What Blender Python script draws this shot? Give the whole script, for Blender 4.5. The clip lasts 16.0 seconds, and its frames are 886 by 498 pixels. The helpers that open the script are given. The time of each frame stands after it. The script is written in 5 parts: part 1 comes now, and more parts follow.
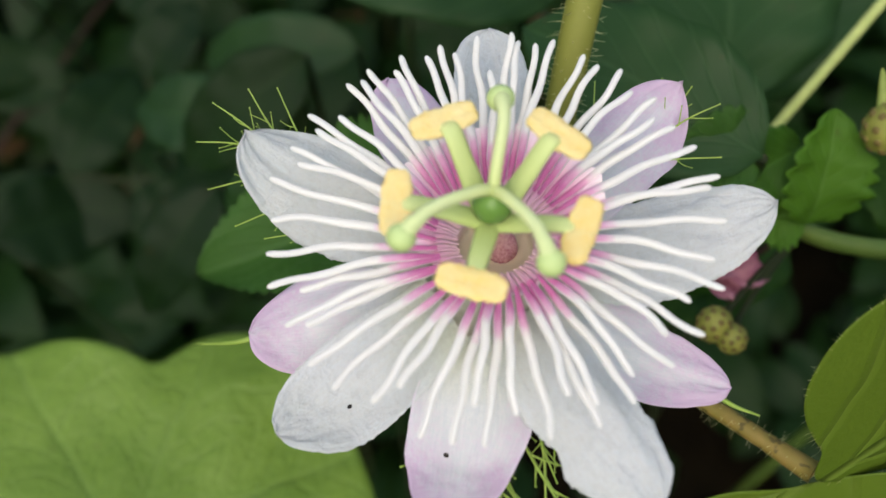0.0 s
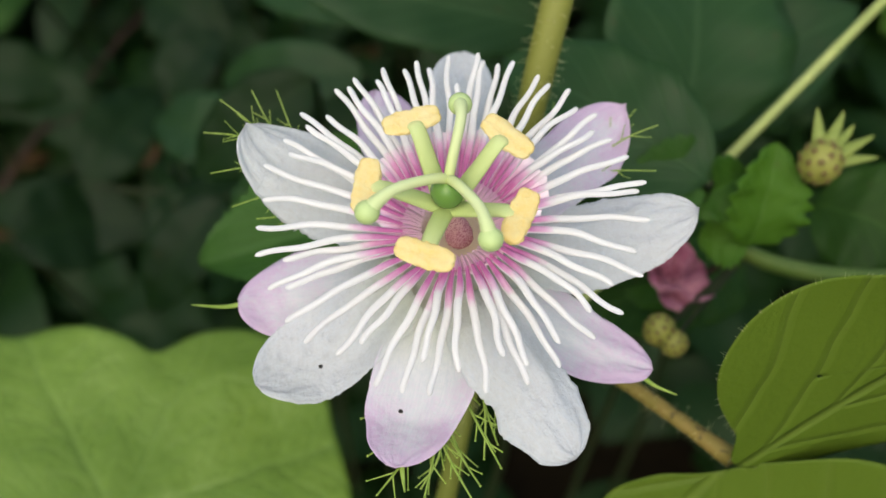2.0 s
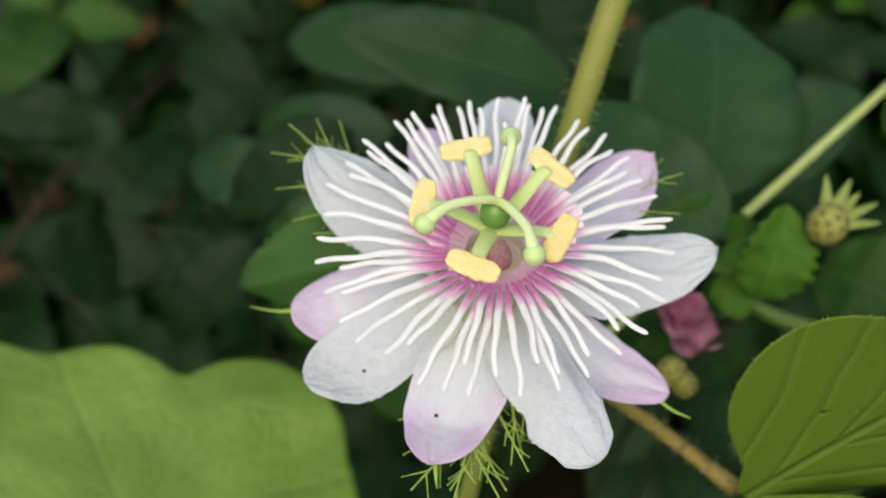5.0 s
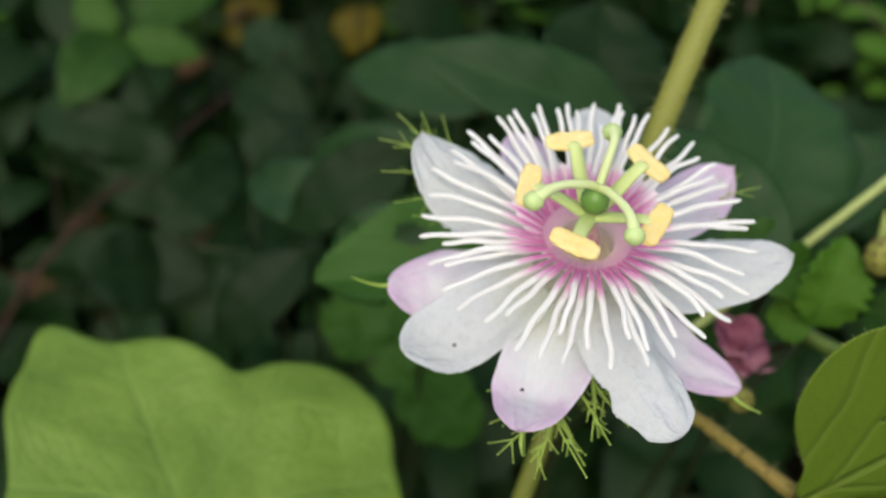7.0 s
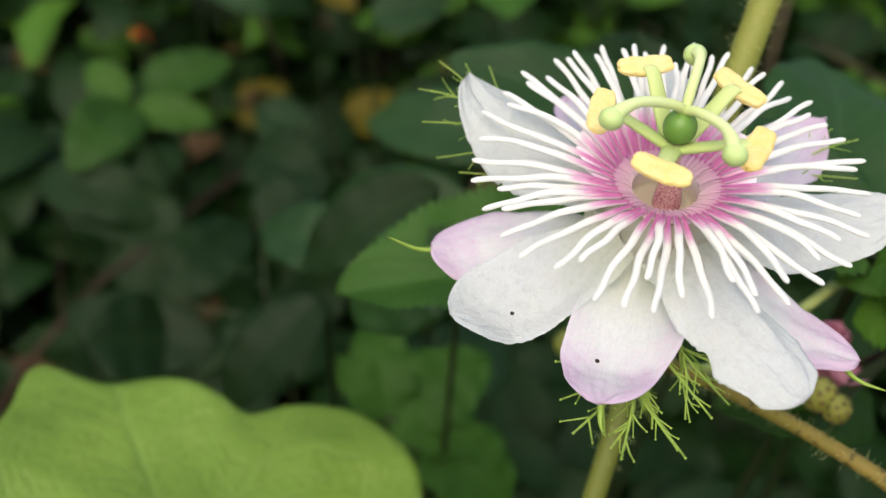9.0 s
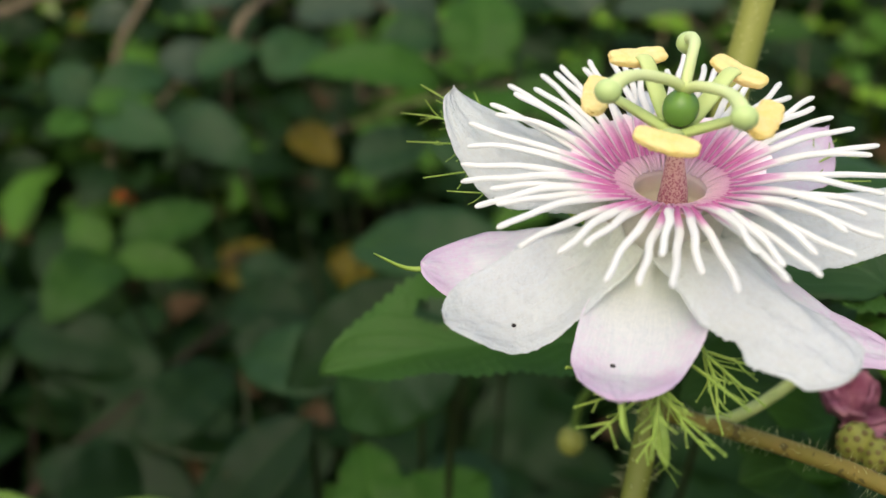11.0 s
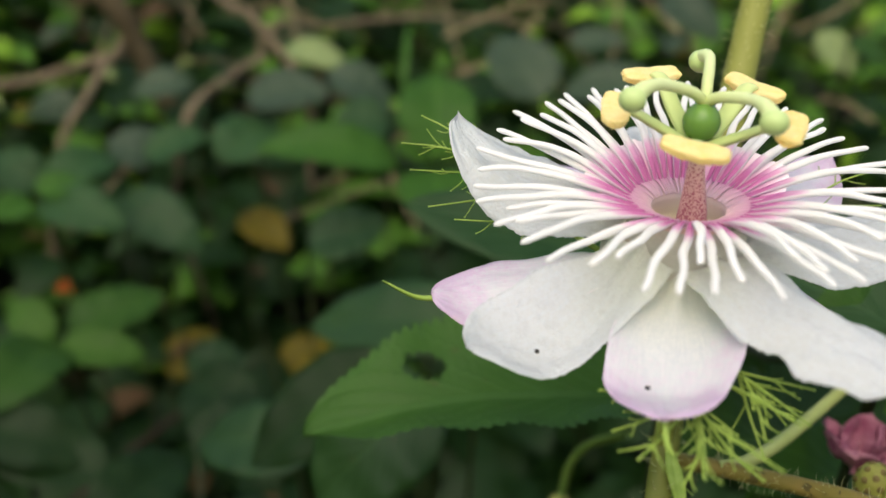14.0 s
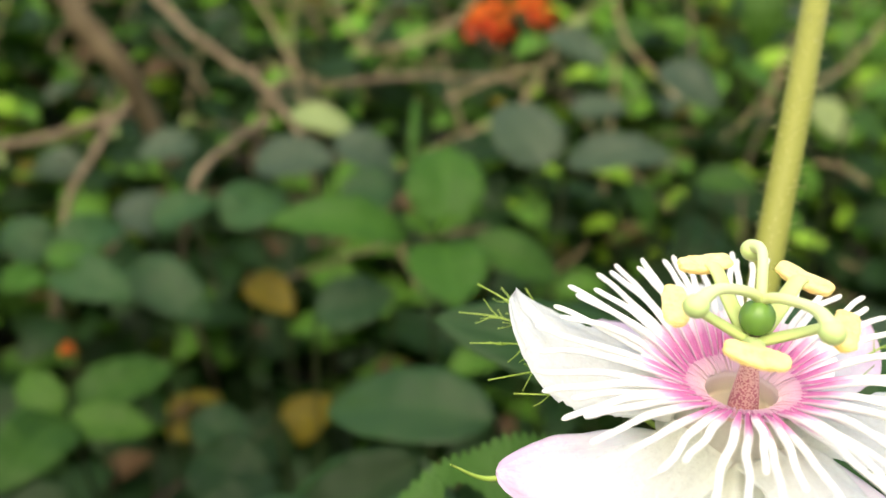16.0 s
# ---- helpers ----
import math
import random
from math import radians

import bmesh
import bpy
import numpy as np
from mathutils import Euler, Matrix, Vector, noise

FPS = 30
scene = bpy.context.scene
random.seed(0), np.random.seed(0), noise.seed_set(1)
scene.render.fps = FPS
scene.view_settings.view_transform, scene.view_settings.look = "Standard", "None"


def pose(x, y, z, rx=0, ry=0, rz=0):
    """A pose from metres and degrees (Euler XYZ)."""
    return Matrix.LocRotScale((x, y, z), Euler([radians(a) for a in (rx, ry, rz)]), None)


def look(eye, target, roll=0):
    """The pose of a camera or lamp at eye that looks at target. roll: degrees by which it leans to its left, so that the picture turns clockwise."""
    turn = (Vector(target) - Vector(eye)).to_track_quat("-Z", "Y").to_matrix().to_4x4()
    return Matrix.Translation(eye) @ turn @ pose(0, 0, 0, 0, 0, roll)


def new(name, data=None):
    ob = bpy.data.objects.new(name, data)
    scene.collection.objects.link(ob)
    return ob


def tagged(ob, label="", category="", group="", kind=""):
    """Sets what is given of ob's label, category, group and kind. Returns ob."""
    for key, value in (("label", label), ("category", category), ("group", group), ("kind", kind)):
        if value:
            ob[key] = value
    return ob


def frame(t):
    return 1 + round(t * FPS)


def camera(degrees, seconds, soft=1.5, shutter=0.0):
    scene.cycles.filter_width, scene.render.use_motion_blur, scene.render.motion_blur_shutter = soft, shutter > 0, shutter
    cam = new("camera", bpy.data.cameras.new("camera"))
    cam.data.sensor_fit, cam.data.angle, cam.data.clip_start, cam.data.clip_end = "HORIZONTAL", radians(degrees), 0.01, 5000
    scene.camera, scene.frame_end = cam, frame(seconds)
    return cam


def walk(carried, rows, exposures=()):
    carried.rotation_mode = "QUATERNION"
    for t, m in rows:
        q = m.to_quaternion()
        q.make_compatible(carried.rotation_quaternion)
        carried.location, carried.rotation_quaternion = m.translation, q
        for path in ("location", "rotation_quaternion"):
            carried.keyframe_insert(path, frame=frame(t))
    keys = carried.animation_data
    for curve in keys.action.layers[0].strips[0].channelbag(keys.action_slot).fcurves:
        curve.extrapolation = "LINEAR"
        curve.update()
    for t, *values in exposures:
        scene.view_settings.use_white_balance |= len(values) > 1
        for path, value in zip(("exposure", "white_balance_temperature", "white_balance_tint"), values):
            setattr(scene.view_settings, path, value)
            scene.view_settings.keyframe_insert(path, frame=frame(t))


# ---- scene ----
cam = camera(51.32, 16.0)
PATH = [
    (0, -0.00043, 0.00605, 0.49575, 33.791, -0.754, -0.517),
    (0.5, 0.00076, 0.00003, 0.49964, 34.256, -0.561, 0.426),
    (1, 0.00181, -0.00317, 0.50342, 34.908, -1.318, 0.863),
    (1.5, 0.00383, -0.00496, 0.50405, 35.555, -1.875, 1.482),
    (2, 0.00436, -0.00714, 0.50414, 36.397, -2.148, 2.390),
    (2.5, 0.00370, -0.01027, 0.50639, 37.590, -2.637, 3.167),
    (3, 0.00341, -0.01328, 0.50612, 38.544, -3.112, 3.735),
    (3.5, 0.00235, -0.01431, 0.50590, 39.168, -3.708, 3.997),
    (4, 0.00083, -0.01458, 0.50631, 39.716, -3.777, 4.225),
    (6.5, -0.00388, -0.03046, 0.50849, 43.568, -6.639, 7.796),
    (7, -0.00996, -0.03298, 0.50490, 44.677, -7.210, 8.624),
    (7.5, -0.01215, -0.03104, 0.49849, 45.728, -7.588, 8.825),
    (8, -0.01449, -0.03039, 0.48924, 47.255, -7.694, 8.923),
    (10.5, -0.00760, -0.03621, 0.46539, 60.464, -4.568, 7.316),
    (11, -0.01027, -0.03457, 0.45864, 63.121, -4.896, 6.548),
    (11.5, -0.00907, -0.03381, 0.45761, 63.955, -5.386, 6.043),
    (12, -0.00920, -0.03462, 0.45766, 64.227, -5.619, 5.955),
    (12.5, -0.00935, -0.03517, 0.45745, 64.873, -5.364, 5.488),
    (13, -0.00993, -0.03323, 0.45345, 66.012, -4.447, 4.566),
    (13.5, -0.01335, -0.03261, 0.45009, 67.482, -4.553, 3.869),
    (14, -0.01671, -0.03327, 0.44941, 69.478, -5.462, 2.808),
    (14.5, -0.01969, -0.03412, 0.44888, 70.887, -5.925, 2.207),
    (15, -0.02197, -0.03301, 0.44896, 71.629, -5.846, 1.666),
    (15.5, -0.02202, -0.03278, 0.45655, 72.038, -5.820, 1.722),
    (16, -0.02592, -0.03248, 0.46394, 71.860, -5.926, 2.290),
]
EXPOSURES = [(0, -0.03, 6650, 8), (4, 0.0, 6650, 8), (6.5, 0.04, 6650, 8), (7.5, 0.05, 6700, 8), (8, 0.3, 6850, 8), (10.3, 0.19, 6900, 8), (12, 0.19, 6900, 8), (14.9, 0.20, 6950, 8), (15.2, 0.28, 7050, 8), (15.5, 0.48, 7200, 8), (16, 0.88, 7400, 8)]
walk(cam, [(t, pose(*row)) for t, *row in PATH], EXPOSURES)
cam.data.dof.use_dof = True
cam.data.dof.focus_distance = 0.096
cam.data.dof.aperture_fstop = 19.0

# ---- light: open shade under a bright hazy sky ----
world = bpy.data.worlds.new("sky")
scene.world = world
world.use_nodes = True
wn = world.node_tree.nodes
sky = wn.new("ShaderNodeTexSky")
sky.sky_type = "NISHITA"
sky.sun_disc = False
sky.sun_elevation = radians(53)
sky.sun_rotation = radians(198)
sky.air_density = 1.6
sky.dust_density = 4.0
world.node_tree.links.new(sky.outputs[0], wn["Background"].inputs[0])
wn["Background"].inputs[1].default_value = 0.19
sun_data = bpy.data.lights.new("sun", "SUN")
sun_data.energy = 1.1
sun_data.angle = radians(60)
sun_data.color = (1.0, 0.97, 0.92)
sun = new("sun", sun_data)
sun.matrix_world = look((-0.25, -0.70, 1.45), (0.0, 0.05, 0.42))


# ---- materials ----
def nodes_of(name):
    m = bpy.data.materials.new(name)
    m.use_nodes = True
    nt = m.node_tree
    return m, nt, nt.nodes["Principled BSDF"]


def math_node(nt, op, a, b=None, c=None):
    n = nt.nodes.new("ShaderNodeMath")
    n.operation = op
    for i, v in enumerate((a, b, c)):
        if v is None:
            continue
        if isinstance(v, (int, float)):
            n.inputs[i].default_value = v
        else:
            nt.links.new(v, n.inputs[i])
    return n.outputs[0]


def mix_col(nt, fac, a, b):
    n = nt.nodes.new("ShaderNodeMix")
    n.data_type = "RGBA"
    for i, v in ((0, fac), (6, a), (7, b)):
        if isinstance(v, (int, float)):
            n.inputs[i].default_value = v
        elif isinstance(v, tuple):
            n.inputs[i].default_value = (*v, 1)
        else:
            nt.links.new(v, n.inputs[i])
    return n.outputs[2]


def noise_node(nt, scale, detail=3.0, rough=0.55, vec=None):
    n = nt.nodes.new("ShaderNodeTexNoise")
    n.inputs["Scale"].default_value = scale
    n.inputs["Detail"].default_value = detail
    n.inputs["Roughness"].default_value = rough
    if vec is None:
        vec = nt.nodes.new("ShaderNodeTexCoord").outputs["Object"]
    nt.links.new(vec, n.inputs["Vector"])
    return n.outputs["Fac"]


def ramp(nt, fac, *stops):
    n = nt.nodes.new("ShaderNodeValToRGB")
    e = n.color_ramp.elements
    e.remove(e[1])
    for i, (pos, col) in enumerate(stops):
        el = e[0] if i == 0 else e.new(pos)
        el.position = pos
        el.color = (*col, 1) if isinstance(col, tuple) else (col, col, col, 1)
    nt.links.new(fac, n.inputs[0])
    return n.outputs[0]


def bump(nt, p, height, strength, dist):
    n = nt.nodes.new("ShaderNodeBump")
    n.inputs["Strength"].default_value = strength
    n.inputs["Distance"].default_value = dist
    nt.links.new(height, n.inputs["Height"])
    nt.links.new(n.outputs[0], p.inputs["Normal"])
    return n.outputs[0]


def translucent(nt, p, col, share, normal=None):
    """Lets part of the light pass through thin tissue."""
    tr = nt.nodes.new("ShaderNodeBsdfTranslucent")
    if isinstance(col, tuple):
        tr.inputs[0].default_value = (*col, 1)
    else:
        nt.links.new(col, tr.inputs[0])
    if normal is not None:
        nt.links.new(normal, tr.inputs["Normal"])
    mx = nt.nodes.new("ShaderNodeMixShader")
    mx.inputs[0].default_value = share
    out = nt.nodes["Material Output"]
    nt.links.new(p.outputs[0], mx.inputs[1])
    nt.links.new(tr.outputs[0], mx.inputs[2])
    nt.links.new(mx.outputs[0], out.inputs[0])


def uv_axes(nt):
    uv = nt.nodes.new("ShaderNodeUVMap")
    uv.uv_map = "UVMap"
    sep = nt.nodes.new("ShaderNodeSeparateXYZ")
    nt.links.new(uv.outputs[0], sep.inputs[0])
    return uv.outputs[0], sep.outputs[0], sep.outputs[1]


def leaf_material(name, dark, light, vein, veins=7.0, gloss=0.42, relief=0.35, through_share=0.22, rot=0.35, rot_from=0.70, sheen=0.16):
    """u runs along the midrib, v across from 0 to 1 with the midrib at 0.5."""
    m, nt, p = nodes_of(name)
    uv, u, v = uv_axes(nt)
    side = math_node(nt, "ABSOLUTE", math_node(nt, "SUBTRACT", v, 0.5))
    wob = noise_node(nt, 60.0, 2.0)
    run = math_node(nt, "SUBTRACT", math_node(nt, "MULTIPLY", u, veins), math_node(nt, "MULTIPLY", math_node(nt, "POWER", side, 0.8), veins * 0.75))
    run = math_node(nt, "ADD", run, math_node(nt, "MULTIPLY", wob, 0.5))
    saw = math_node(nt, "ABSOLUTE", math_node(nt, "SUBTRACT", math_node(nt, "FRACT", run), 0.5))
    lateral = ramp(nt, saw, (0.0, 1.0), (0.05, 0.55), (0.14, 0.0))
    mid = ramp(nt, side, (0.0, 1.0), (0.012, 0.9), (0.03, 0.0))
    lines = math_node(nt, "MAXIMUM", math_node(nt, "MULTIPLY", lateral, 0.6), mid)
    patch = noise_node(nt, 45.0, 4.0, 0.6)
    fine = noise_node(nt, 900.0, 3.0, 0.6)
    obj = nt.nodes.new("ShaderNodeObjectInfo").outputs["Random"]
    tone = math_node(nt, "ADD", math_node(nt, "MULTIPLY", patch, 0.75), math_node(nt, "MULTIPLY", obj, 0.35))
    col = mix_col(nt, ramp(nt, tone, (0.25, 0.0), (0.85, 1.0)), dark, light)
    col = mix_col(nt, math_node(nt, "MULTIPLY", fine, 0.25), col, dark)
    col = mix_col(nt, math_node(nt, "MULTIPLY", lines, 0.38), col, vein)
    spots = ramp(nt, noise_node(nt, 320.0, 2.0, 0.5), (rot_from, 0.0), (rot_from + 0.06, 1.0))
    col = mix_col(nt, math_node(nt, "MULTIPLY", spots, rot), col, (0.07, 0.045, 0.02))
    nt.links.new(col, p.inputs["Base Color"])
    nt.links.new(math_node(nt, "ADD", math_node(nt, "MULTIPLY", patch, 0.2), gloss), p.inputs["Roughness"])
    p.inputs["Specular IOR Level"].default_value = sheen
    puff = math_node(nt, "ADD", math_node(nt, "MULTIPLY", math_node(nt, "SUBTRACT", 1.0, lines), 0.8), math_node(nt, "MULTIPLY", fine, 0.25))
    nrm = bump(nt, p, puff, relief, 0.0006)
    translucent(nt, p, mix_col(nt, 0.5, col, (0.16, 0.30, 0.03)), through_share, nrm)
    return m


GREEN = leaf_material("leaf_green", (0.016, 0.050, 0.006), (0.032, 0.088, 0.009), (0.07, 0.15, 0.028))
# Darker copies of leaf_green: the bush's shade is put into the colour.
DEEP_SHADE = leaf_material("leaf_deep_shade", (0.0045, 0.017, 0.0035), (0.010, 0.031, 0.0055), (0.020, 0.050, 0.012))
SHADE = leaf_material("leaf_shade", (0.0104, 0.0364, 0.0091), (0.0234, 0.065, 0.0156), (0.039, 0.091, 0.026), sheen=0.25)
BLUE = leaf_material("leaf_bluish", (0.013, 0.042, 0.011), (0.027, 0.075, 0.020), (0.055, 0.115, 0.040), sheen=0.20)
FRESH = leaf_material("leaf_fresh", (0.023, 0.075, 0.008), (0.042, 0.116, 0.012), (0.08, 0.19, 0.030))
LIME = leaf_material("leaf_young", (0.025, 0.070, 0.006), (0.040, 0.104, 0.010), (0.10, 0.20, 0.035))
# Greyed green: the sky's blue-grey sheen is mixed into the base colour.
GREY = leaf_material("leaf_sky_grey", (0.022, 0.043, 0.022), (0.043, 0.072, 0.036), (0.075, 0.108, 0.058), sheen=0.30)
PALE = leaf_material("leaf_pale", (0.16, 0.22, 0.08), (0.24, 0.30, 0.12), (0.28, 0.33, 0.18))
YELLOW = leaf_material("leaf_yellowed", (0.0792, 0.0627, 0.00396), (0.132, 0.1056, 0.0066), (0.1716, 0.1386, 0.0264), rot=0.9, rot_from=0.60)
BROWN = leaf_material("leaf_withered", (0.050, 0.028, 0.012), (0.105, 0.062, 0.026), (0.13, 0.085, 0.04))
SPRIG_LEAF = leaf_material("leaf_sprig", (0.050, 0.135, 0.010), (0.080, 0.190, 0.016), (0.12, 0.24, 0.05), veins=6.0, relief=0.4)
TOOTHED = leaf_material("leaf_toothed", (0.025, 0.073, 0.012), (0.043, 0.112, 0.018), (0.07, 0.15, 0.040), veins=9.0, relief=0.5)
# Lighter copies of the green, fresh and young leaves: stronger daylight painted in.
LIT_GREEN = leaf_material("leaf_lit", (0.0396, 0.1056, 0.012), (0.084, 0.192, 0.0216), (0.108, 0.216, 0.042))
LIT_FRESH = leaf_material("leaf_lit_fresh", (0.06, 0.168, 0.0144), (0.108, 0.252, 0.024), (0.144, 0.288, 0.048))
LIT_YOUNG = leaf_material("leaf_lit_young", (0.125, 0.255, 0.020), (0.205, 0.36, 0.034), (0.24, 0.39, 0.07))


def petal_material(name, blush):
    m, nt, p = nodes_of(name)
    uv, u, v = uv_axes(nt)
    mapn = nt.nodes.new("ShaderNodeMapping")
    mapn.inputs["Scale"].default_value = (7.0, 46.0, 1.0)
    nt.links.new(uv, mapn.inputs[0])
    streak = noise_node(nt, 1.0, 6.0, 0.7, mapn.outputs[0])
    crinkle = noise_node(nt, 2000.0, 5.0, 0.75)
    wrinkle = math_node(nt, "ABSOLUTE", math_node(nt, "SUBTRACT", noise_node(nt, 750.0, 4.0, 0.65), 0.5))
    soft = noise_node(nt, 260.0, 4.0, 0.6)
    tone = math_node(nt, "ADD", math_node(nt, "MULTIPLY", streak, 0.5), math_node(nt, "MULTIPLY", crinkle, 0.5))
    white = mix_col(nt, ramp(nt, tone, (0.34, 0.0), (0.66, 1.0)), (0.76, 0.80, 0.845), (0.945, 0.95, 0.955))
    if blush:
        edge = math_node(nt, "MULTIPLY", math_node(nt, "ABSOLUTE", math_node(nt, "SUBTRACT", v, 0.5)), 0.6)
        want = math_node(nt, "ADD", math_node(nt, "MULTIPLY", u, 0.85), edge)
        want = math_node(nt, "ADD", want, math_node(nt, "MULTIPLY", math_node(nt, "SUBTRACT", soft, 0.5), 0.95))
        want = math_node(nt, "ADD", want, math_node(nt, "MULTIPLY", math_node(nt, "SUBTRACT", crinkle, 0.5), 1.0))
        white = mix_col(nt, ramp(nt, want, (0.40, 0.03), (0.70, 0.27), (1.05, 0.62)), white, (0.72, 0.46, 0.72))
    white = mix_col(nt, ramp(nt, u, (0.02, 0.55), (0.18, 0.22), (0.34, 0.0)), white, (0.80, 0.82, 0.62))
    nt.links.new(white, p.inputs["Base Color"])
    p.inputs["Roughness"].default_value = 0.55
    p.inputs["Specular IOR Level"].default_value = 0.25
    h = math_node(nt, "ADD", math_node(nt, "ADD", math_node(nt, "MULTIPLY", streak, 0.4), math_node(nt, "MULTIPLY", crinkle, 0.4)), math_node(nt, "MULTIPLY", wrinkle, -1.6))
    nrm = bump(nt, p, h, 0.70 if not blush else 0.28, 0.0004)
    translucent(nt, p, white, 0.5, nrm)
    if not blush:
        out = nt.nodes["Material Output"]
        clear = nt.nodes.new("ShaderNodeBsdfTransparent")
        thin = nt.nodes.new("ShaderNodeMixShader")
        nt.links.new(ramp(nt, math_node(nt, "SUBTRACT", tone, math_node(nt, "MULTIPLY", wrinkle, -0.5)), (0.42, 0.05), (0.66, 0.22)), thin.inputs[0])
        nt.links.new(out.inputs[0].links[0].from_socket, thin.inputs[1])
        nt.links.new(clear.outputs[0], thin.inputs[2])
        nt.links.new(thin.outputs[0], out.inputs[0])
    return m


PETAL = petal_material("petal_white", False)
SEPAL = petal_material("sepal_blush", True)


def along_material(name, stops, rough=0.5, grain=700.0, spec=0.3, share=0.0):
    """Colour that changes along a stalk's length."""
    m, nt, p = nodes_of(name)
    uv, u, v = uv_axes(nt)
    n = noise_node(nt, grain, 3.0)
    pos = math_node(nt, "ADD", u, math_node(nt, "MULTIPLY", math_node(nt, "SUBTRACT", n, 0.5), 0.12))
    col = ramp(nt, pos, *stops)
    nt.links.new(col, p.inputs["Base Color"])
    p.inputs["Roughness"].default_value = rough
    p.inputs["Specular IOR Level"].default_value = spec
    nrm = bump(nt, p, n, 0.25, 0.0002)
    if share:
        translucent(nt, p, col, share, nrm)
    return m


def filament_material(name):
    """White thread with a magenta stripe along the upper side of its base."""
    m, nt, p = nodes_of(name)
    uv, u, v = uv_axes(nt)
    n = noise_node(nt, 900.0, 3.0)
    pos = math_node(nt, "ADD", u, math_node(nt, "MULTIPLY", math_node(nt, "SUBTRACT", n, 0.5), 0.10))
    sides = ramp(nt, pos, (0.0, (0.82, 0.60, 0.71)), (0.08, (0.86, 0.70, 0.79)), (0.17, (0.91, 0.87, 0.88)), (0.26, (0.90, 0.893, 0.88)))
    stripe = ramp(nt, pos, (0.0, (0.66, 0.19, 0.44)), (0.13, (0.69, 0.22, 0.50)), (0.22, (0.82, 0.48, 0.69)), (0.30, (0.90, 0.89, 0.88)))
    top = ramp(nt, math_node(nt, "ABSOLUTE", math_node(nt, "SUBTRACT", v, 0.25)), (0.12, 1.0), (0.19, 0.0))
    col = mix_col(nt, top, sides, stripe)
    nt.links.new(col, p.inputs["Base Color"])
    p.inputs["Roughness"].default_value = 0.5
    p.inputs["Specular IOR Level"].default_value = 0.3
    translucent(nt, p, col, 0.4, bump(nt, p, n, 0.25, 0.0002))
    return m


WHITE_PINK = filament_material("corona_filament")
STYLE = along_material("style_green", [(0.0, (0.55, 0.62, 0.24)), (0.5, (0.64, 0.72, 0.38)), (1.0, (0.58, 0.68, 0.32))], share=0.1)
STAMEN = along_material("stamen_green", [(0.0, (0.44, 0.55, 0.18)), (0.7, (0.56, 0.65, 0.28)), (1.0, (0.78, 0.72, 0.34))], share=0.1)
OVARY = along_material("ovary_green", [(0.0, (0.09, 0.19, 0.035)), (1.0, (0.14, 0.27, 0.055))], rough=0.25)
STIGMA = along_material("stigma_green", [(0.0, (0.34, 0.46, 0.16)), (1.0, (0.52, 0.64, 0.28))], rough=0.45)


def plain_material(name, a, b, scale, rough=0.6, relief=0.3, depth=0.0003, share=0.0, speck=None):
    m, nt, p = nodes_of(name)
    n = noise_node(nt, scale, 4.0, 0.6)
    big = noise_node(nt, scale * 0.15, 2.0, 0.5)
    f = math_node(nt, "ADD", math_node(nt, "MULTIPLY", n, 0.6), math_node(nt, "MULTIPLY", big, 0.4))
    col = mix_col(nt, ramp(nt, f, (0.32, 0.0), (0.68, 1.0)), a, b)
    if speck:
        dots = ramp(nt, noise_node(nt, scale * 1.5, 2.0, 0.5), (0.56, 0.0), (0.60, 1.0))
        col = mix_col(nt, dots, col, speck)
    nt.links.new(col, p.inputs["Base Color"])
    p.inputs["Roughness"].default_value = rough
    p.inputs["Specular IOR Level"].default_value = 0.05 if rough > 0.75 else 0.3
    nrm = bump(nt, p, n, relief, depth)
    if share:
        translucent(nt, p, col, share, nrm)
    return m


ANTHER = plain_material("anther_pollen", (0.96, 0.77, 0.30), (0.98, 0.89, 0.52), 1100.0, 0.8, 0.6, share=0.4)
CUP = plain_material("cup_pale", (0.72, 0.72, 0.62), (0.82, 0.82, 0.72), 1200.0, 0.5, share=0.5)


def column_material(name):
    """Pale at the top, reddish and densely speckled towards the foot."""
    m, nt, p = nodes_of(name)
    uv, u, v = uv_axes(nt)
    col = ramp(nt, u, (0.30, (0.60, 0.33, 0.33)), (0.70, (0.68, 0.44, 0.38)), (1.0, (0.72, 0.58, 0.42)))
    dots = noise_node(nt, 4200.0, 2.0, 0.5)
    want = math_node(nt, "SUBTRACT", dots, math_node(nt, "MULTIPLY", u, 0.14))
    col = mix_col(nt, ramp(nt, want, (0.44, 0.0), (0.49, 0.8)), col, (0.34, 0.06, 0.12))
    nt.links.new(col, p.inputs["Base Color"])
    p.inputs["Roughness"].default_value = 0.5
    p.inputs["Specular IOR Level"].default_value = 0.3
    bump(nt, p, dots, 0.2, 0.0002)
    return m


COLUMN = column_material("column_speckled")
BRACT = plain_material("bract_green", (0.24, 0.37, 0.055), (0.38, 0.51, 0.11), 600.0, 0.45, share=0.2)
HAIR = plain_material("hair_pale", (0.45, 0.47, 0.22), (0.55, 0.56, 0.30), 500.0, 0.5, share=0.3)
VINE = along_material("vine_stem", [(0.0, (0.10, 0.12, 0.020)), (0.30, (0.13, 0.145, 0.024)), (0.42, (0.20, 0.21, 0.040)), (1.0, (0.22, 0.225, 0.045))], rough=0.55, grain=260.0)
PETIOLE = plain_material("petiole_brown", (0.155, 0.140, 0.026), (0.235, 0.160, 0.043), 350.0, 0.55, speck=(0.09, 0.07, 0.018))
CALYX = plain_material("calyx_green", (0.20, 0.26, 0.05), (0.30, 0.36, 0.09), 500.0, 0.5, share=0.15)
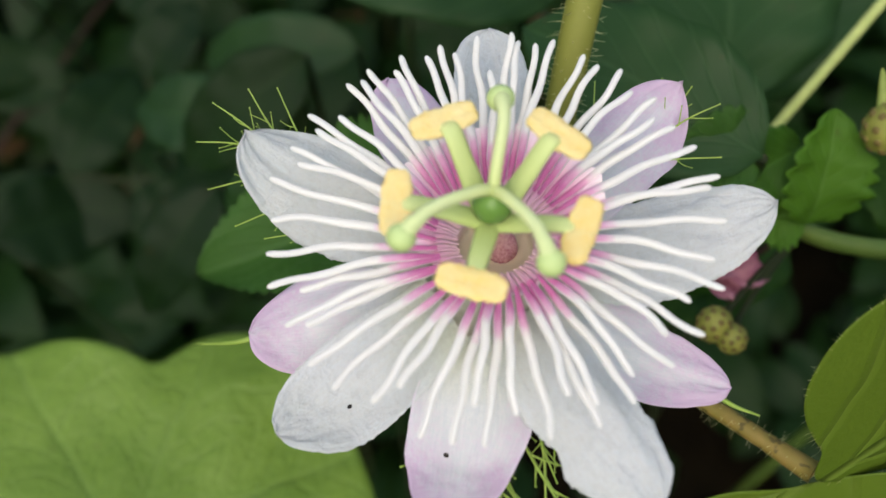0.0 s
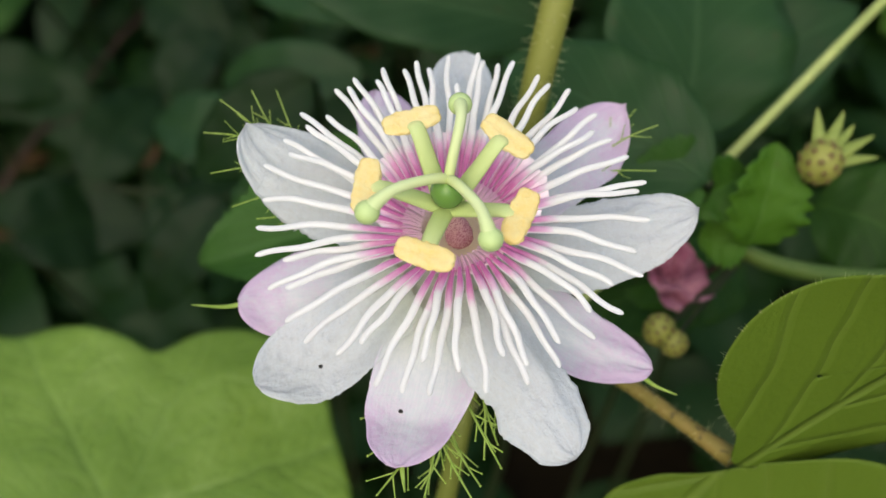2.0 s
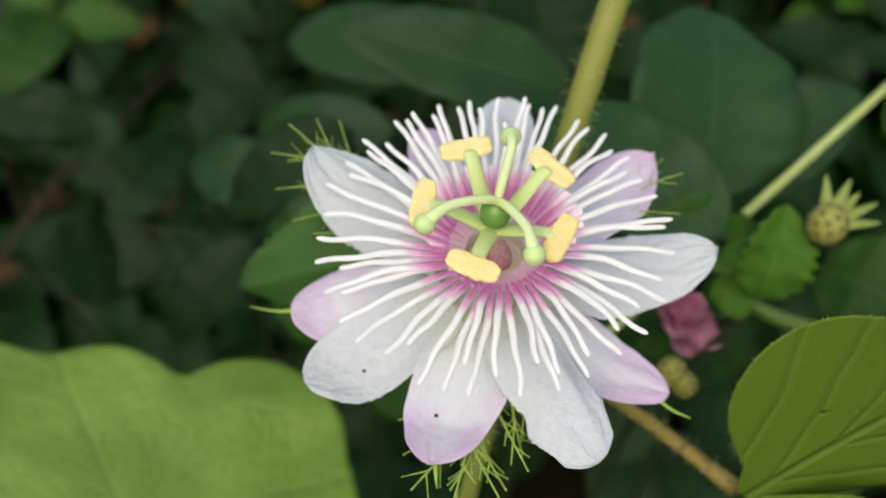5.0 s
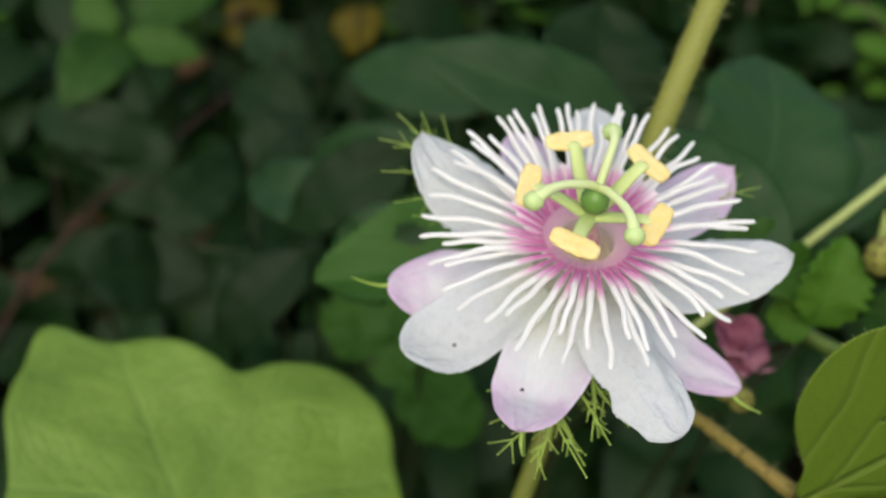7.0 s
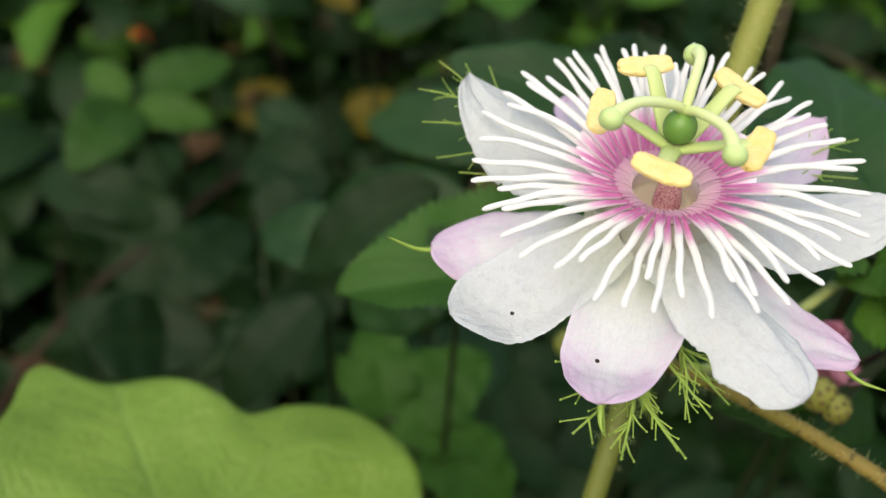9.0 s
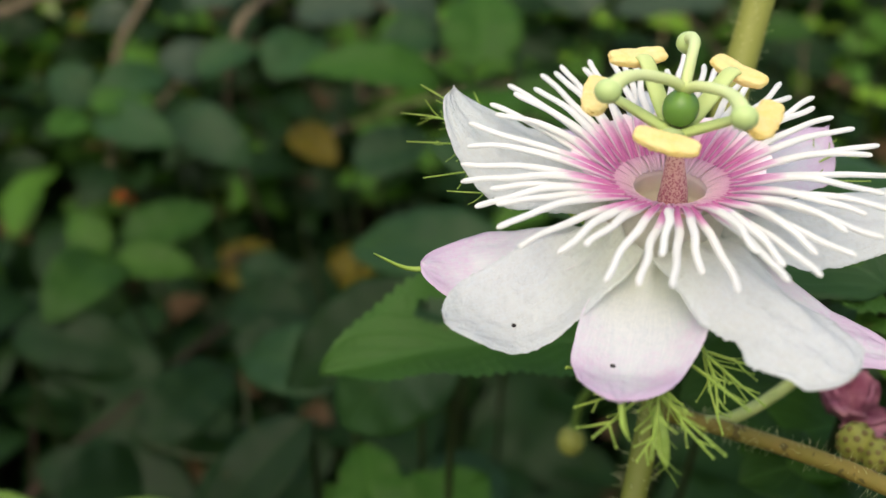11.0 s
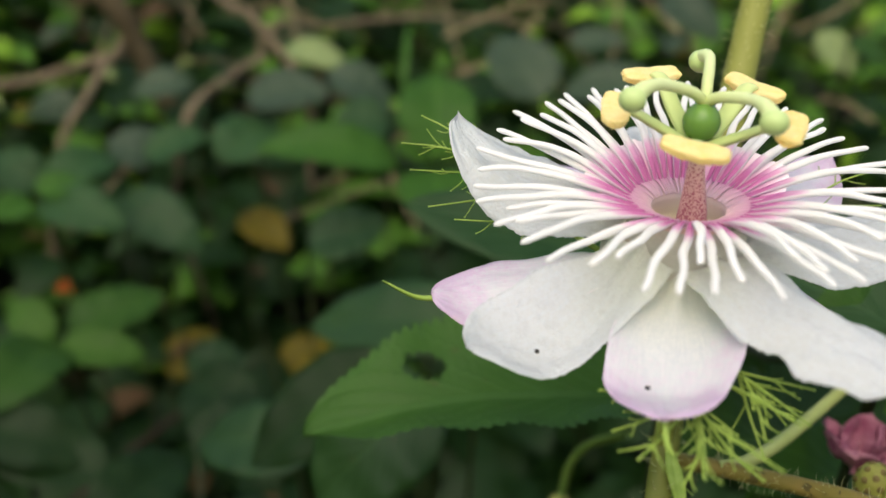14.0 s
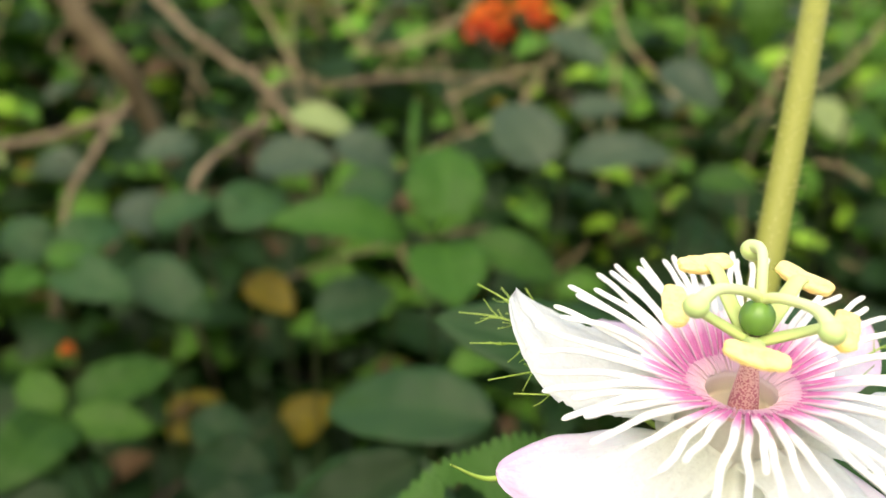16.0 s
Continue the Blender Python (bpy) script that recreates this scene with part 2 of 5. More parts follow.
GREENSTEM = plain_material("stem_green", (0.07, 0.13, 0.02), (0.12, 0.18, 0.035), 300.0, 0.5)
TWIG = plain_material("twig_green", (0.32, 0.38, 0.11), (0.44, 0.49, 0.17), 300.0, 0.5)
SHOOT = plain_material("shoot_stem", (0.014, 0.028, 0.006), (0.028, 0.034, 0.010), 200.0, 0.6)
BARK = plain_material("dry_bark", (0.070, 0.053, 0.032), (0.22, 0.175, 0.115), 140.0, 0.8, 0.6, 0.001)
OLDBARK = plain_material("old_bark", (0.040, 0.030, 0.017), (0.115, 0.090, 0.052), 70.0, 0.85, 0.8, 0.002)
STRAW = plain_material("straw_stem", (0.20, 0.15, 0.08), (0.36, 0.30, 0.18), 150.0, 0.8)
REDBARK = plain_material("red_stem", (0.020, 0.010, 0.005), (0.040, 0.018, 0.009), 150.0, 0.7)
SOIL = plain_material("soil_litter", (0.006, 0.005, 0.003), (0.020, 0.015, 0.008), 30.0, 0.95, 0.8, 0.01)
BERRY = plain_material("berry_green", (0.21, 0.225, 0.04), (0.30, 0.30, 0.07), 700.0, 0.5)
PIT = plain_material("berry_pit", (0.13, 0.095, 0.028), (0.19, 0.145, 0.045), 700.0, 0.6)
PINK = plain_material("floret_pink", (0.24, 0.015, 0.10), (0.72, 0.38, 0.46), 330.0, 0.6, share=0.25)
RED = plain_material("floret_red", (0.75, 0.045, 0.02), (0.80, 0.12, 0.03), 90.0, 0.6, share=0.2)
ORANGE = plain_material("floret_orange", (0.80, 0.15, 0.02), (0.85, 0.24, 0.04), 90.0, 0.6, share=0.2)
HOLE = plain_material("speck_black", (0.010, 0.008, 0.008), (0.02, 0.016, 0.014), 900.0, 0.7)


# ---- mesh builders ----
def part(name, bm, material, parent=None, label=""):
    me = bpy.data.meshes.new(name)
    for f in bm.faces:
        f.smooth = True
    bm.to_mesh(me)
    bm.free()
    me.materials.append(material)
    ob = new(name, me)
    ob.parent = parent
    if label:
        ob["label"] = label
    return ob


def sheet(nu, nv, at, bm=None, thick=0.0, keep=None):
    """A surface at(u, v); with thick it gets a back and closed edges."""
    bm = bm or bmesh.new()
    uvl = bm.loops.layers.uv.get("UVMap") or bm.loops.layers.uv.new("UVMap")
    grid = [[Vector(at(i / nu, j / nv)) for j in range(nv + 1)] for i in range(nu + 1)]
    top = [[bm.verts.new(q) for q in row] for row in grid]
    layers = [(top, False)]
    if thick:
        low = []
        for i in range(nu + 1):
            row = []
            for j in range(nv + 1):
                a = grid[min(i + 1, nu)][j] - grid[max(i - 1, 0)][j]
                b = grid[i][min(j + 1, nv)] - grid[i][max(j - 1, 0)]
                n = a.cross(b)
                n = n.normalized() if n.length > 1e-12 else Vector((0, 0, 1))
                edge = i in (0, nu) or j in (0, nv)
                row.append(bm.verts.new(grid[i][j] - n * thick * (0.5 if edge else 1.0)))
            low.append(row)
        layers.append((low, True))

    def face(vs, uvs):
        try:
            f = bm.faces.new(vs)
        except ValueError:
            return
        for lp, w in zip(f.loops, uvs):
            lp[uvl].uv = w

    for g, flip in layers:
        for i in range(nu):
            for j in range(nv):
                if keep and not keep((i + 0.5) / nu, (j + 0.5) / nv):
                    continue
                ids = [(i, j), (i + 1, j), (i + 1, j + 1), (i, j + 1)]
                if flip:
                    ids.reverse()
                face([g[a][b] for a, b in ids], [(a / nu, b / nv) for a, b in ids])
    if thick and not keep:
        rim = [(i, 0) for i in range(nu)] + [(nu, j) for j in range(nv)] + [(i, nv) for i in range(nu, 0, -1)] + [(0, j) for j in range(nv, 0, -1)]
        for a, b in zip(rim, rim[1:] + rim[:1]):
            face([top[b[0]][b[1]], top[a[0]][a[1]], low[a[0]][a[1]], low[b[0]][b[1]]], [(q[0] / nu, q[1] / nv) for q in (b, a, a, b)])
    return bm


def tube(bm, pts, radius, sides=8, flat=1.0, up=(0, 0, 1)):
    """A round-ended stalk through pts; radius(u) in metres."""
    uvl = bm.loops.layers.uv.get("UVMap") or bm.loops.layers.uv.new("UVMap")
    pts = [Vector(q) for q in pts]
    n = len(pts)
    rings = []
    nrm = None
    for i, q in enumerate(pts):
        d = (pts[min(i + 1, n - 1)] - pts[max(i - 1, 0)]).normalized()
        if nrm is None:
            nrm = Vector(up) - d * d.dot(Vector(up))
            if nrm.length < 0.05:
                nrm = d.orthogonal()
        else:
            nrm = nrm - d * d.dot(nrm)
        nrm = nrm.normalized()
        side = d.cross(nrm)
        u = i / (n - 1)
        r = radius(u) if callable(radius) else radius
        rings.append([bm.verts.new(q + (side * math.cos(a) + nrm * flat * math.sin(a)) * r) for a in (2 * math.pi * k / sides for k in range(sides))])
    for i in range(n - 1):
        for k in range(sides):
            k2 = (k + 1) % sides
            f = bm.faces.new((rings[i][k], rings[i + 1][k], rings[i + 1][k2], rings[i][k2]))
            for lp, w in zip(f.loops, ((i, k), (i + 1, k), (i + 1, k + 1), (i, k + 1))):
                lp[uvl].uv = (w[0] / (n - 1), w[1] / sides)
    for ring, u, rev in ((rings[0], 0.0, True), (rings[-1], 1.0, False)):
        f = bm.faces.new(list(ring) if not rev else list(reversed(ring)))
        for lp in f.loops:
            lp[uvl].uv = (u, 0.5)
    return bm


def curve(knots, n):
    """A smooth line through the knots (Catmull-Rom)."""
    k = [Vector(q) for q in knots]
    k = [2 * k[0] - k[1]] + k + [2 * k[-1] - k[-2]]
    out = []
    segs = len(k) - 3
    for i in range(n + 1):
        s = min(i / n * segs, segs - 1e-9)
        j = int(s)
        f = s - j
        a, b, c, d = k[j:j + 4]
        out.append(0.5 * ((2 * b) + (c - a) * f + (2 * a - 5 * b + 4 * c - d) * f * f + (3 * b - a - 3 * c + d) * f ** 3))
    return out


def blob(bm, centre, rx, ry, rz, nu=12, nv=10, turn=None):
    """A closed rounded body."""
    c = Vector(centre)
    m = turn or Matrix.Identity(3)
    return sheet(nv, nu, lambda u, v: c + m @ Vector((rx * math.sin(math.pi * (0.001 + 0.998 * u)) * math.cos(2 * math.pi * v), ry * math.sin(math.pi * (0.001 + 0.998 * u)) * math.sin(2 * math.pi * v), -rz * math.cos(math.pi * u))), bm)


def smooth(a, b, x):
    t = min(max((x - a) / (b - a), 0.0), 1.0)
    return t * t * (3 - 2 * t)


def hairs(bm, pts, radius, count, length, rng, r=0.00005):
    """Fine hairs standing off a stem."""
    for _ in range(count):
        i = rng.randrange(len(pts) - 1)
        q = pts[i].lerp(pts[i + 1], rng.random())
        d = (pts[i + 1] - pts[i]).normalized()
        o = d.orthogonal().normalized()
        o.rotate(Matrix.Rotation(rng.uniform(0, 6.283), 3, d))
        o = (o + d * rng.uniform(-0.3, 0.3)).normalized()
        ln = length * rng.uniform(0.4, 1.1)
        s = q + o * radius * 0.9
        tube(bm, [s, s + o * ln * 0.55, s + o * ln + d * ln * rng.uniform(-0.2, 0.2)], lambda u: r * (1 - 0.6 * u), 3)
    return bm


# ---- ground ----
def ground_at(u, v):
    s = (u - 0.5) * 2
    t = (v - 0.5) * 2
    x, y = 60 * s * abs(s) ** 2, 60 * t * abs(t) ** 2
    near = math.exp(-(x * x + y * y) / 4)
    return (x, y, 0.02 * near * noise.noise((x * 6, y * 6, 0.3)) + 0.4 * (1 - near) * noise.noise((x * 0.1, y * 0.1, 2.0)) * min(1, abs(y) / 20))


tagged(part("ground", sheet(60, 60, ground_at), SOIL), "dark soil and leaf litter under the bushes", "ground", kind="structure")


# ---- leaves ----
def leaf_shape(bm, base, tip, width, hint=(0, -0.55, 0.85), nu=18, nv=8, teeth=0.0, fold=0.18, arch=0.10, wave=0.04, seed=0.0, thick=0.0, keep=None, lobe=0.55, notches=22):
    """A pointed oval blade from base to tip, folded along its midrib."""
    base, tip = Vector(base), Vector(tip)
    axis = tip - base
    length = axis.length
    d = axis.normalized()
    side = d.cross(Vector(hint)).normalized()
    n = side.cross(d)
    top = (lobe / (lobe + 0.75)) ** lobe * (0.75 / (lobe + 0.75)) ** 0.75

    def at(u, v):
        s = (v - 0.5) * 2
        w = width / 2 * (max(u, 0.0) ** lobe * max(1 - u, 0.0) ** 0.75 / top)
        if teeth:
            w *= 1 + teeth * (abs(math.sin(math.pi * u * notches)) - 0.6)
        lift = fold * abs(s) * w + length * arch * math.sin(math.pi * u) - length * arch * 0.8 * u * u
        lift += wave * width * noise.noise((u * 3 + seed, s * 1.5, seed * 1.7)) + 0.02 * width * abs(s) * math.sin(u * 26 + seed)
        return base + d * length * u + side * s * w + n * lift

    return sheet(nu, nv, at, bm, thick, keep)


def shoot(name, leaves, label, category, foot, stem_mat=SHOOT, teeth=0.05, group="", thick=0.0002):
    """A leafy shoot: a stem from foot up to its leaves, and one blade a leaf."""
    thing = new(name)
    bases = [Vector(l[0]) for l in leaves]
    crown = sum(bases, Vector()) / len(bases)
    thing.location = foot
    inv = Matrix.Translation(-Vector(foot))
    bm = bmesh.new()
    f = Vector(foot)
    main = curve([f, f.lerp(crown, 0.5) + Vector((0.01, 0.012, 0.0)), crown], 14)
    tube(bm, main, lambda u: 0.0018 - 0.001 * u, 7)
    for b in bases:
        j = main[min(range(len(main)), key=lambda i: (main[i] - b).length)]
        if (j - b).length > 0.045:
            own = tube(bmesh.new(), curve([(b.x + 0.012, b.y + 0.035, 0.0), (b.x + 0.006, b.y + 0.02, b.z * 0.6), b], 10), 0.0009, 6)
            own.transform(inv)
            part("side_stem", own, stem_mat, thing)
        elif (j - b).length > 0.002:
            own = tube(bmesh.new(), curve([j, j.lerp(b, 0.5) + Vector((0, 0, -0.003)), b], 6), 0.0007, 6)
            own.transform(inv)
            part("leaf_stalk", own, stem_mat, thing)
    bm.transform(inv)
    part("stem", bm, stem_mat, thing)
    for i, (b, t, w, m) in enumerate(leaves):
        bm = leaf_shape(bmesh.new(), b, t, w, hint=(0.25 * math.sin(i * 2.1), -0.55, 0.8), nu=24, nv=10, teeth=teeth, seed=i * 3.1 + len(leaves), thick=thick, arch=0.07 + 0.05 * math.sin(i * 1.3))
        bm.transform(inv)
        part("leaf", bm, m, thing)
    return tagged(thing, label, category, group)


BEHIND = [
    ((0.044, 0.084, 0.401), (0.013, 0.108, 0.403), 0.021, BLUE),
    ((0.046, 0.109, 0.385), (0.048, 0.145, 0.405), 0.037, BLUE),
    ((0.053, 0.138, 0.358), (0.087, 0.148, 0.386), 0.026, BLUE),
    ((0.023, 0.136, 0.385), (-0.027, 0.134, 0.396), 0.020, BLUE),
    ((0.020, 0.170, 0.362), (0.014, 0.195, 0.382), 0.038, DEEP_SHADE),
]
LEFT = [
    ((-0.027, 0.152, 0.353), (-0.057, 0.139, 0.330), 0.020, DEEP_SHADE),
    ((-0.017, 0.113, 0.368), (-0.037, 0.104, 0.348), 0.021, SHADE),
    ((-0.051, 0.143, 0.318), (-0.073, 0.122, 0.293), 0.019, DEEP_SHADE),
    ((-0.100, 0.192, 0.239), (-0.159, 0.196, 0.241), 0.027, DEEP_SHADE),
    ((-0.132, 0.246, 0.246), (-0.193, 0.250, 0.255), 0.028, DEEP_SHADE),
    ((-0.094, 0.226, 0.269), (-0.078, 0.245, 0.286), 0.024, DEEP_SHADE),
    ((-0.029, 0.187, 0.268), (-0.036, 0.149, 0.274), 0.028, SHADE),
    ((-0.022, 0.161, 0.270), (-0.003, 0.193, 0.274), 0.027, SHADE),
    ((-0.089, 0.165, 0.261), (-0.063, 0.191, 0.265), 0.024, DEEP_SHADE),
    ((-0.139, 0.174, 0.250), (-0.107, 0.203, 0.233), 0.033, DEEP_SHADE),
    ((-0.118, 0.194, 0.259), (-0.100, 0.235, 0.267), 0.025, DEEP_SHADE),
    ((-0.192, 0.249, 0.257), (-0.137, 0.248, 0.251), 0.026, DEEP_SHADE),
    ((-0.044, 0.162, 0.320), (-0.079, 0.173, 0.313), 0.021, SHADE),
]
SPROUT = [
    ((-0.169, 0.287, 0.271), (-0.134, 0.289, 0.272), 0.018, LIME),
    ((-0.169, 0.288, 0.272), (-0.175, 0.244, 0.269), 0.027, GREEN),
    ((-0.171, 0.288, 0.273), (-0.191, 0.297, 0.285), 0.017, LIME),
    ((-0.171, 0.300, 0.273), (-0.139, 0.328, 0.281), 0.023, GREEN),
]
SPROUTB = [
    ((-0.198, 0.343, 0.312), (-0.159, 0.334, 0.308), 0.024, BLUE),
    ((-0.201, 0.355, 0.318), (-0.178, 0.379, 0.324), 0.021, BLUE),
    ((-0.203, 0.353, 0.313), (-0.226, 0.359, 0.327), 0.022, BLUE),
    ((-0.201, 0.343, 0.316), (-0.184, 0.352, 0.319), 0.016, FRESH),
    ((-0.202, 0.341, 0.312), (-0.211, 0.323, 0.309), 0.016, FRESH),
]
YOUNG = [
    ((-0.029, 0.351, 0.350), (-0.033, 0.379, 0.380), 0.035, FRESH),
    ((-0.044, 0.348, 0.343), (-0.102, 0.333, 0.351), 0.023, FRESH),
    ((-0.017, 0.349, 0.344), (0.023, 0.343, 0.335), 0.022, GREEN),
    ((-0.030, 0.349, 0.343), (-0.020, 0.312, 0.329), 0.035, FRESH),
    ((-0.033, 0.350, 0.347), (-0.047, 0.341, 0.354), 0.011, LIME),
    ((-0.033, 0.350, 0.347), (-0.018, 0.343, 0.357), 0.011, LIME),
    ((-0.047, 0.376, 0.367), (-0.049, 0.402, 0.398), 0.004, FRESH),
]
MID = [
    ((-0.133, 0.441, 0.345), (-0.090, 0.441, 0.353), 0.030, GREY),
    ((-0.093, 0.452, 0.360), (-0.057, 0.452, 0.345), 0.028, GREY),
    ((-0.126, 0.499, 0.363), (-0.086, 0.493, 0.357), 0.020, PALE),
    ((-0.139, 0.411, 0.319), (-0.118, 0.442, 0.335), 0.033, BLUE),
    ((-0.172, 0.422, 0.315), (-0.198, 0.414, 0.320), 0.028, GREY),
    ((-0.173, 0.401, 0.318), (-0.146, 0.413, 0.332), 0.024, BLUE),
    ((-0.189, 0.529, 0.330), (-0.223, 0.517, 0.325), 0.026, GREY),
    ((-0.055, 0.411, 0.346), (-0.083, 0.408, 0.344), 0.028, BLUE),
]
RIGHT = [
    ((0.020, 0.454, 0.357), (-0.005, 0.481, 0.386), 0.041, GREY),
    ((0.030, 0.434, 0.365), (0.082, 0.427, 0.378), 0.025, GREY),
    ((0.083, 0.504, 0.412), (0.115, 0.484, 0.396), 0.028, GREY),
    ((0.023, 0.584, 0.419), (0.061, 0.558, 0.405), 0.026, GREY),
    ((0.036, 0.508, 0.382), (0.068, 0.504, 0.387), 0.020, GREY),
    ((0.098, 0.441, 0.362), (0.128, 0.433, 0.365), 0.018, GREEN),
    ((0.065, 0.447, 0.354), (0.081, 0.440, 0.339), 0.018, GREEN),
    ((0.162, 0.427, 0.407), (0.178, 0.419, 0.397), 0.018, GREEN),
    ((0.181, 0.527, 0.400), (0.202, 0.516, 0.380), 0.022, PALE),
    ((0.068, 0.659, 0.404), (0.104, 0.654, 0.428), 0.026, GREEN),
    ((0.161, 0.640, 0.408), (0.194, 0.628, 0.389), 0.021, FRESH),
    ((0.130, 0.505, 0.466), (0.134, 0.493, 0.427), 0.022, LIME),
]
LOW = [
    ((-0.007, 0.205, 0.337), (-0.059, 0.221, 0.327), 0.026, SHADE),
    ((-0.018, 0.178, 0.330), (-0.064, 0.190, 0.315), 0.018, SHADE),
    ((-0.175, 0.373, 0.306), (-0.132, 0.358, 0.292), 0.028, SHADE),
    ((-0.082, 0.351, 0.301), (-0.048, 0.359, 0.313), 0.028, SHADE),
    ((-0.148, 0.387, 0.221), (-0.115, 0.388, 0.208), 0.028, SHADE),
    ((-0.119, 0.297, 0.258), (-0.084, 0.277, 0.252), 0.031, DEEP_SHADE),
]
UNDER = [
    ((0.0460, 0.1040, 0.3705), (0.0215, 0.0880, 0.3770), 0.024, GREEN),
    ((0.0530, 0.0990, 0.3690), (0.0320, 0.0860, 0.3700), 0.019, FRESH),
    ((0.0520, 0.0960, 0.3620), (0.0310, 0.0800, 0.3690), 0.020, GREEN),
    ((0.0640, 0.1080, 0.3560), (0.0440, 0.0900, 0.3560), 0.022, GREEN),
]
YELLOW_LEAVES = [
    ((-0.134, 0.442, 0.281), (-0.105, 0.422, 0.271), 0.023, YELLOW),
    ((-0.179, 0.446, 0.174), (-0.153, 0.465, 0.194), 0.028, YELLOW),
    ((-0.110, 0.461, 0.171), (-0.088, 0.478, 0.195), 0.032, YELLOW),
]


shoot("lantana_shoot", BEHIND, "lantana shoot with large deep green leaves behind the flower", "shrub", (0.03, 0.20, 0.0), group="lantana shoots")
shoot("lantana_shoot", LEFT, "lantana shoot low in the bush, broad leaves with shade in their colour", "shrub", (-0.10, 0.27, 0.0), group="lantana shoots")
shoot("lantana_shoot", SPROUT, "young lantana sprout with bright lime green leaves", "shrub", (-0.17, 0.36, 0.0), group="lantana shoots")
shoot("lantana_shoot", SPROUTB, "lantana sprout with mid-green leaves beside dry twigs", "shrub", (-0.20, 0.43, 0.0), group="lantana shoots")
shoot("lantana_shoot", YOUNG, "fresh green lantana shoot tip with four spread leaves", "shrub", (-0.03, 0.40, 0.0), group="lantana shoots")
shoot("lantana_shoot", MID, "lantana shoot with leaves greyed by sky sheen in their colour", "shrub", (-0.10, 0.50, 0.0), group="lantana shoots")
shoot("lantana_shoot", RIGHT, "lantana shoot with grey-green leaves further back", "shrub", (0.12, 0.52, 0.0), group="lantana shoots")
shoot("lantana_shoot", LOW, "low lantana shoot, oval leaves with shade in their colour", "shrub", (-0.06, 0.32, 0.0), group="lantana shoots")
shoot("lantana_shoot", UNDER, "lantana shoot with shaded green leaves under the fruit stalks", "shrub", (0.09, 0.16, 0.0), group="lantana shoots")
shoot("withered_shoot", YELLOW_LEAVES, "withered shoot with yellowed spotted leaves", "shrub", (-0.14, 0.50, 0.0), teeth=0.0)


# ---- the passion flower ----
C = Vector((0.005, 0.0525, 0.4245))
flower = new("passion_flower")
flower.location = C
MM = 0.001


def petal(az, reach, tip_z, width, mat, name, droop=1.0, cup=0.25, seed=0.0, crimp=0.0, turn=0.0, base_z=-1.4, root_w=0.72, upturn=0.0, taper=0.58, skirt=0.0, notch=0.0, bend=0.0):
    """One petal in the flower's own frame: az in degrees, lengths in mm."""
    a = radians(az)
    out = Vector((math.cos(a), math.sin(a), 0))
    side = Vector((-math.sin(a), math.cos(a), 0))

    def at(u, v):
        s = (v - 0.5) * 2
        if u < taper:
            w = root_w + (1 - root_w) * smooth(-0.1, taper, u)
        else:
            w = math.sqrt(max(0.0, 1 - ((u - taper) / (1 - taper)) ** 2.1))
        w *= width / 2
        if notch and s < 0:
            w *= 1 - 0.14 * math.exp(-((u - notch) / 0.07) ** 2) + 0.10 * math.exp(-((u - notch - 0.12) / 0.06) ** 2)
        w *= 1 + 0.05 * noise.noise((u * 7, s + seed, seed)) + crimp * (0.05 * noise.noise((u * 9, s * 3 + seed, 1.0)) + 0.05 * noise.noise((u * 31 + 4 * noise.noise((u * 5, seed, 0)), s * 3 + seed, 2.0)) + 0.025 * noise.noise((u * 83, s * 3 + seed, 4.0))) * smooth(0.4, 1.0, abs(s))
        r = 4.7 + (reach - 4.7) * u
        z = base_z + (tip_z - base_z) * (1 - (1 - u) ** (1.0 + droop))
        z += cup * abs(s) ** 2 * w * (1 - 0.8 * u * u) * smooth(0.0, 0.45, u) + turn * s * w * smooth(-0.2, 0.5, u)
        z -= skirt * (0.5 * (s + 1)) ** 2 * w * math.sin(math.pi * min(1.0, 0.12 + 0.85 * u)) * smooth(0.0, 0.5 if skirt < 1 else 0.01, u)
        z -= 1.0 * smooth(0.0, 0.3, abs(s)) * (1 - smooth(0.0, 0.25, u))
        z += 0.45 * noise.noise((u * 3.2 + seed, s * 1.6, seed)) * (0.3 + u)
        z += (0.12 + 0.24 * crimp) * noise.noise((u * 12 + seed, s * 6, seed * 2)) * smooth(0.2, 0.9, u)
        z += upturn * smooth(0.6, 1.0, u) + (0.10 + 0.12 * crimp) * math.sin(s * 8 + seed + 2.0 * noise.noise((u * 2, seed, 0.0))) * smooth(0.0, 0.3, u) * (1 - 0.6 * u)
        r += (0.35 + crimp * 0.45) * noise.noise((s * 5 + seed, 0.5, seed)) * smooth(0.75, 0.9, u) * (1 - smooth(0.9, 1.0, u))
        return (out * r + side * (s * w + bend * u * u) + Vector((0, 0, z))) * MM

    # the blade starts outside the nectar cup
    c = Vector((1.05, 3.1, 0)).dot(out)
    first = max(0.0, (c + math.sqrt(max(0.0, 31.0 - 10.7 + c * c)) - 4.7) / (reach - 4.7))
    return part(name, sheet(72, 26, lambda u, v: at(first + (1 - first) * u, v), None, 0.00014), mat, flower, "blush pink waxy sepal" if mat is SEPAL else "thin white crinkled petal"), at


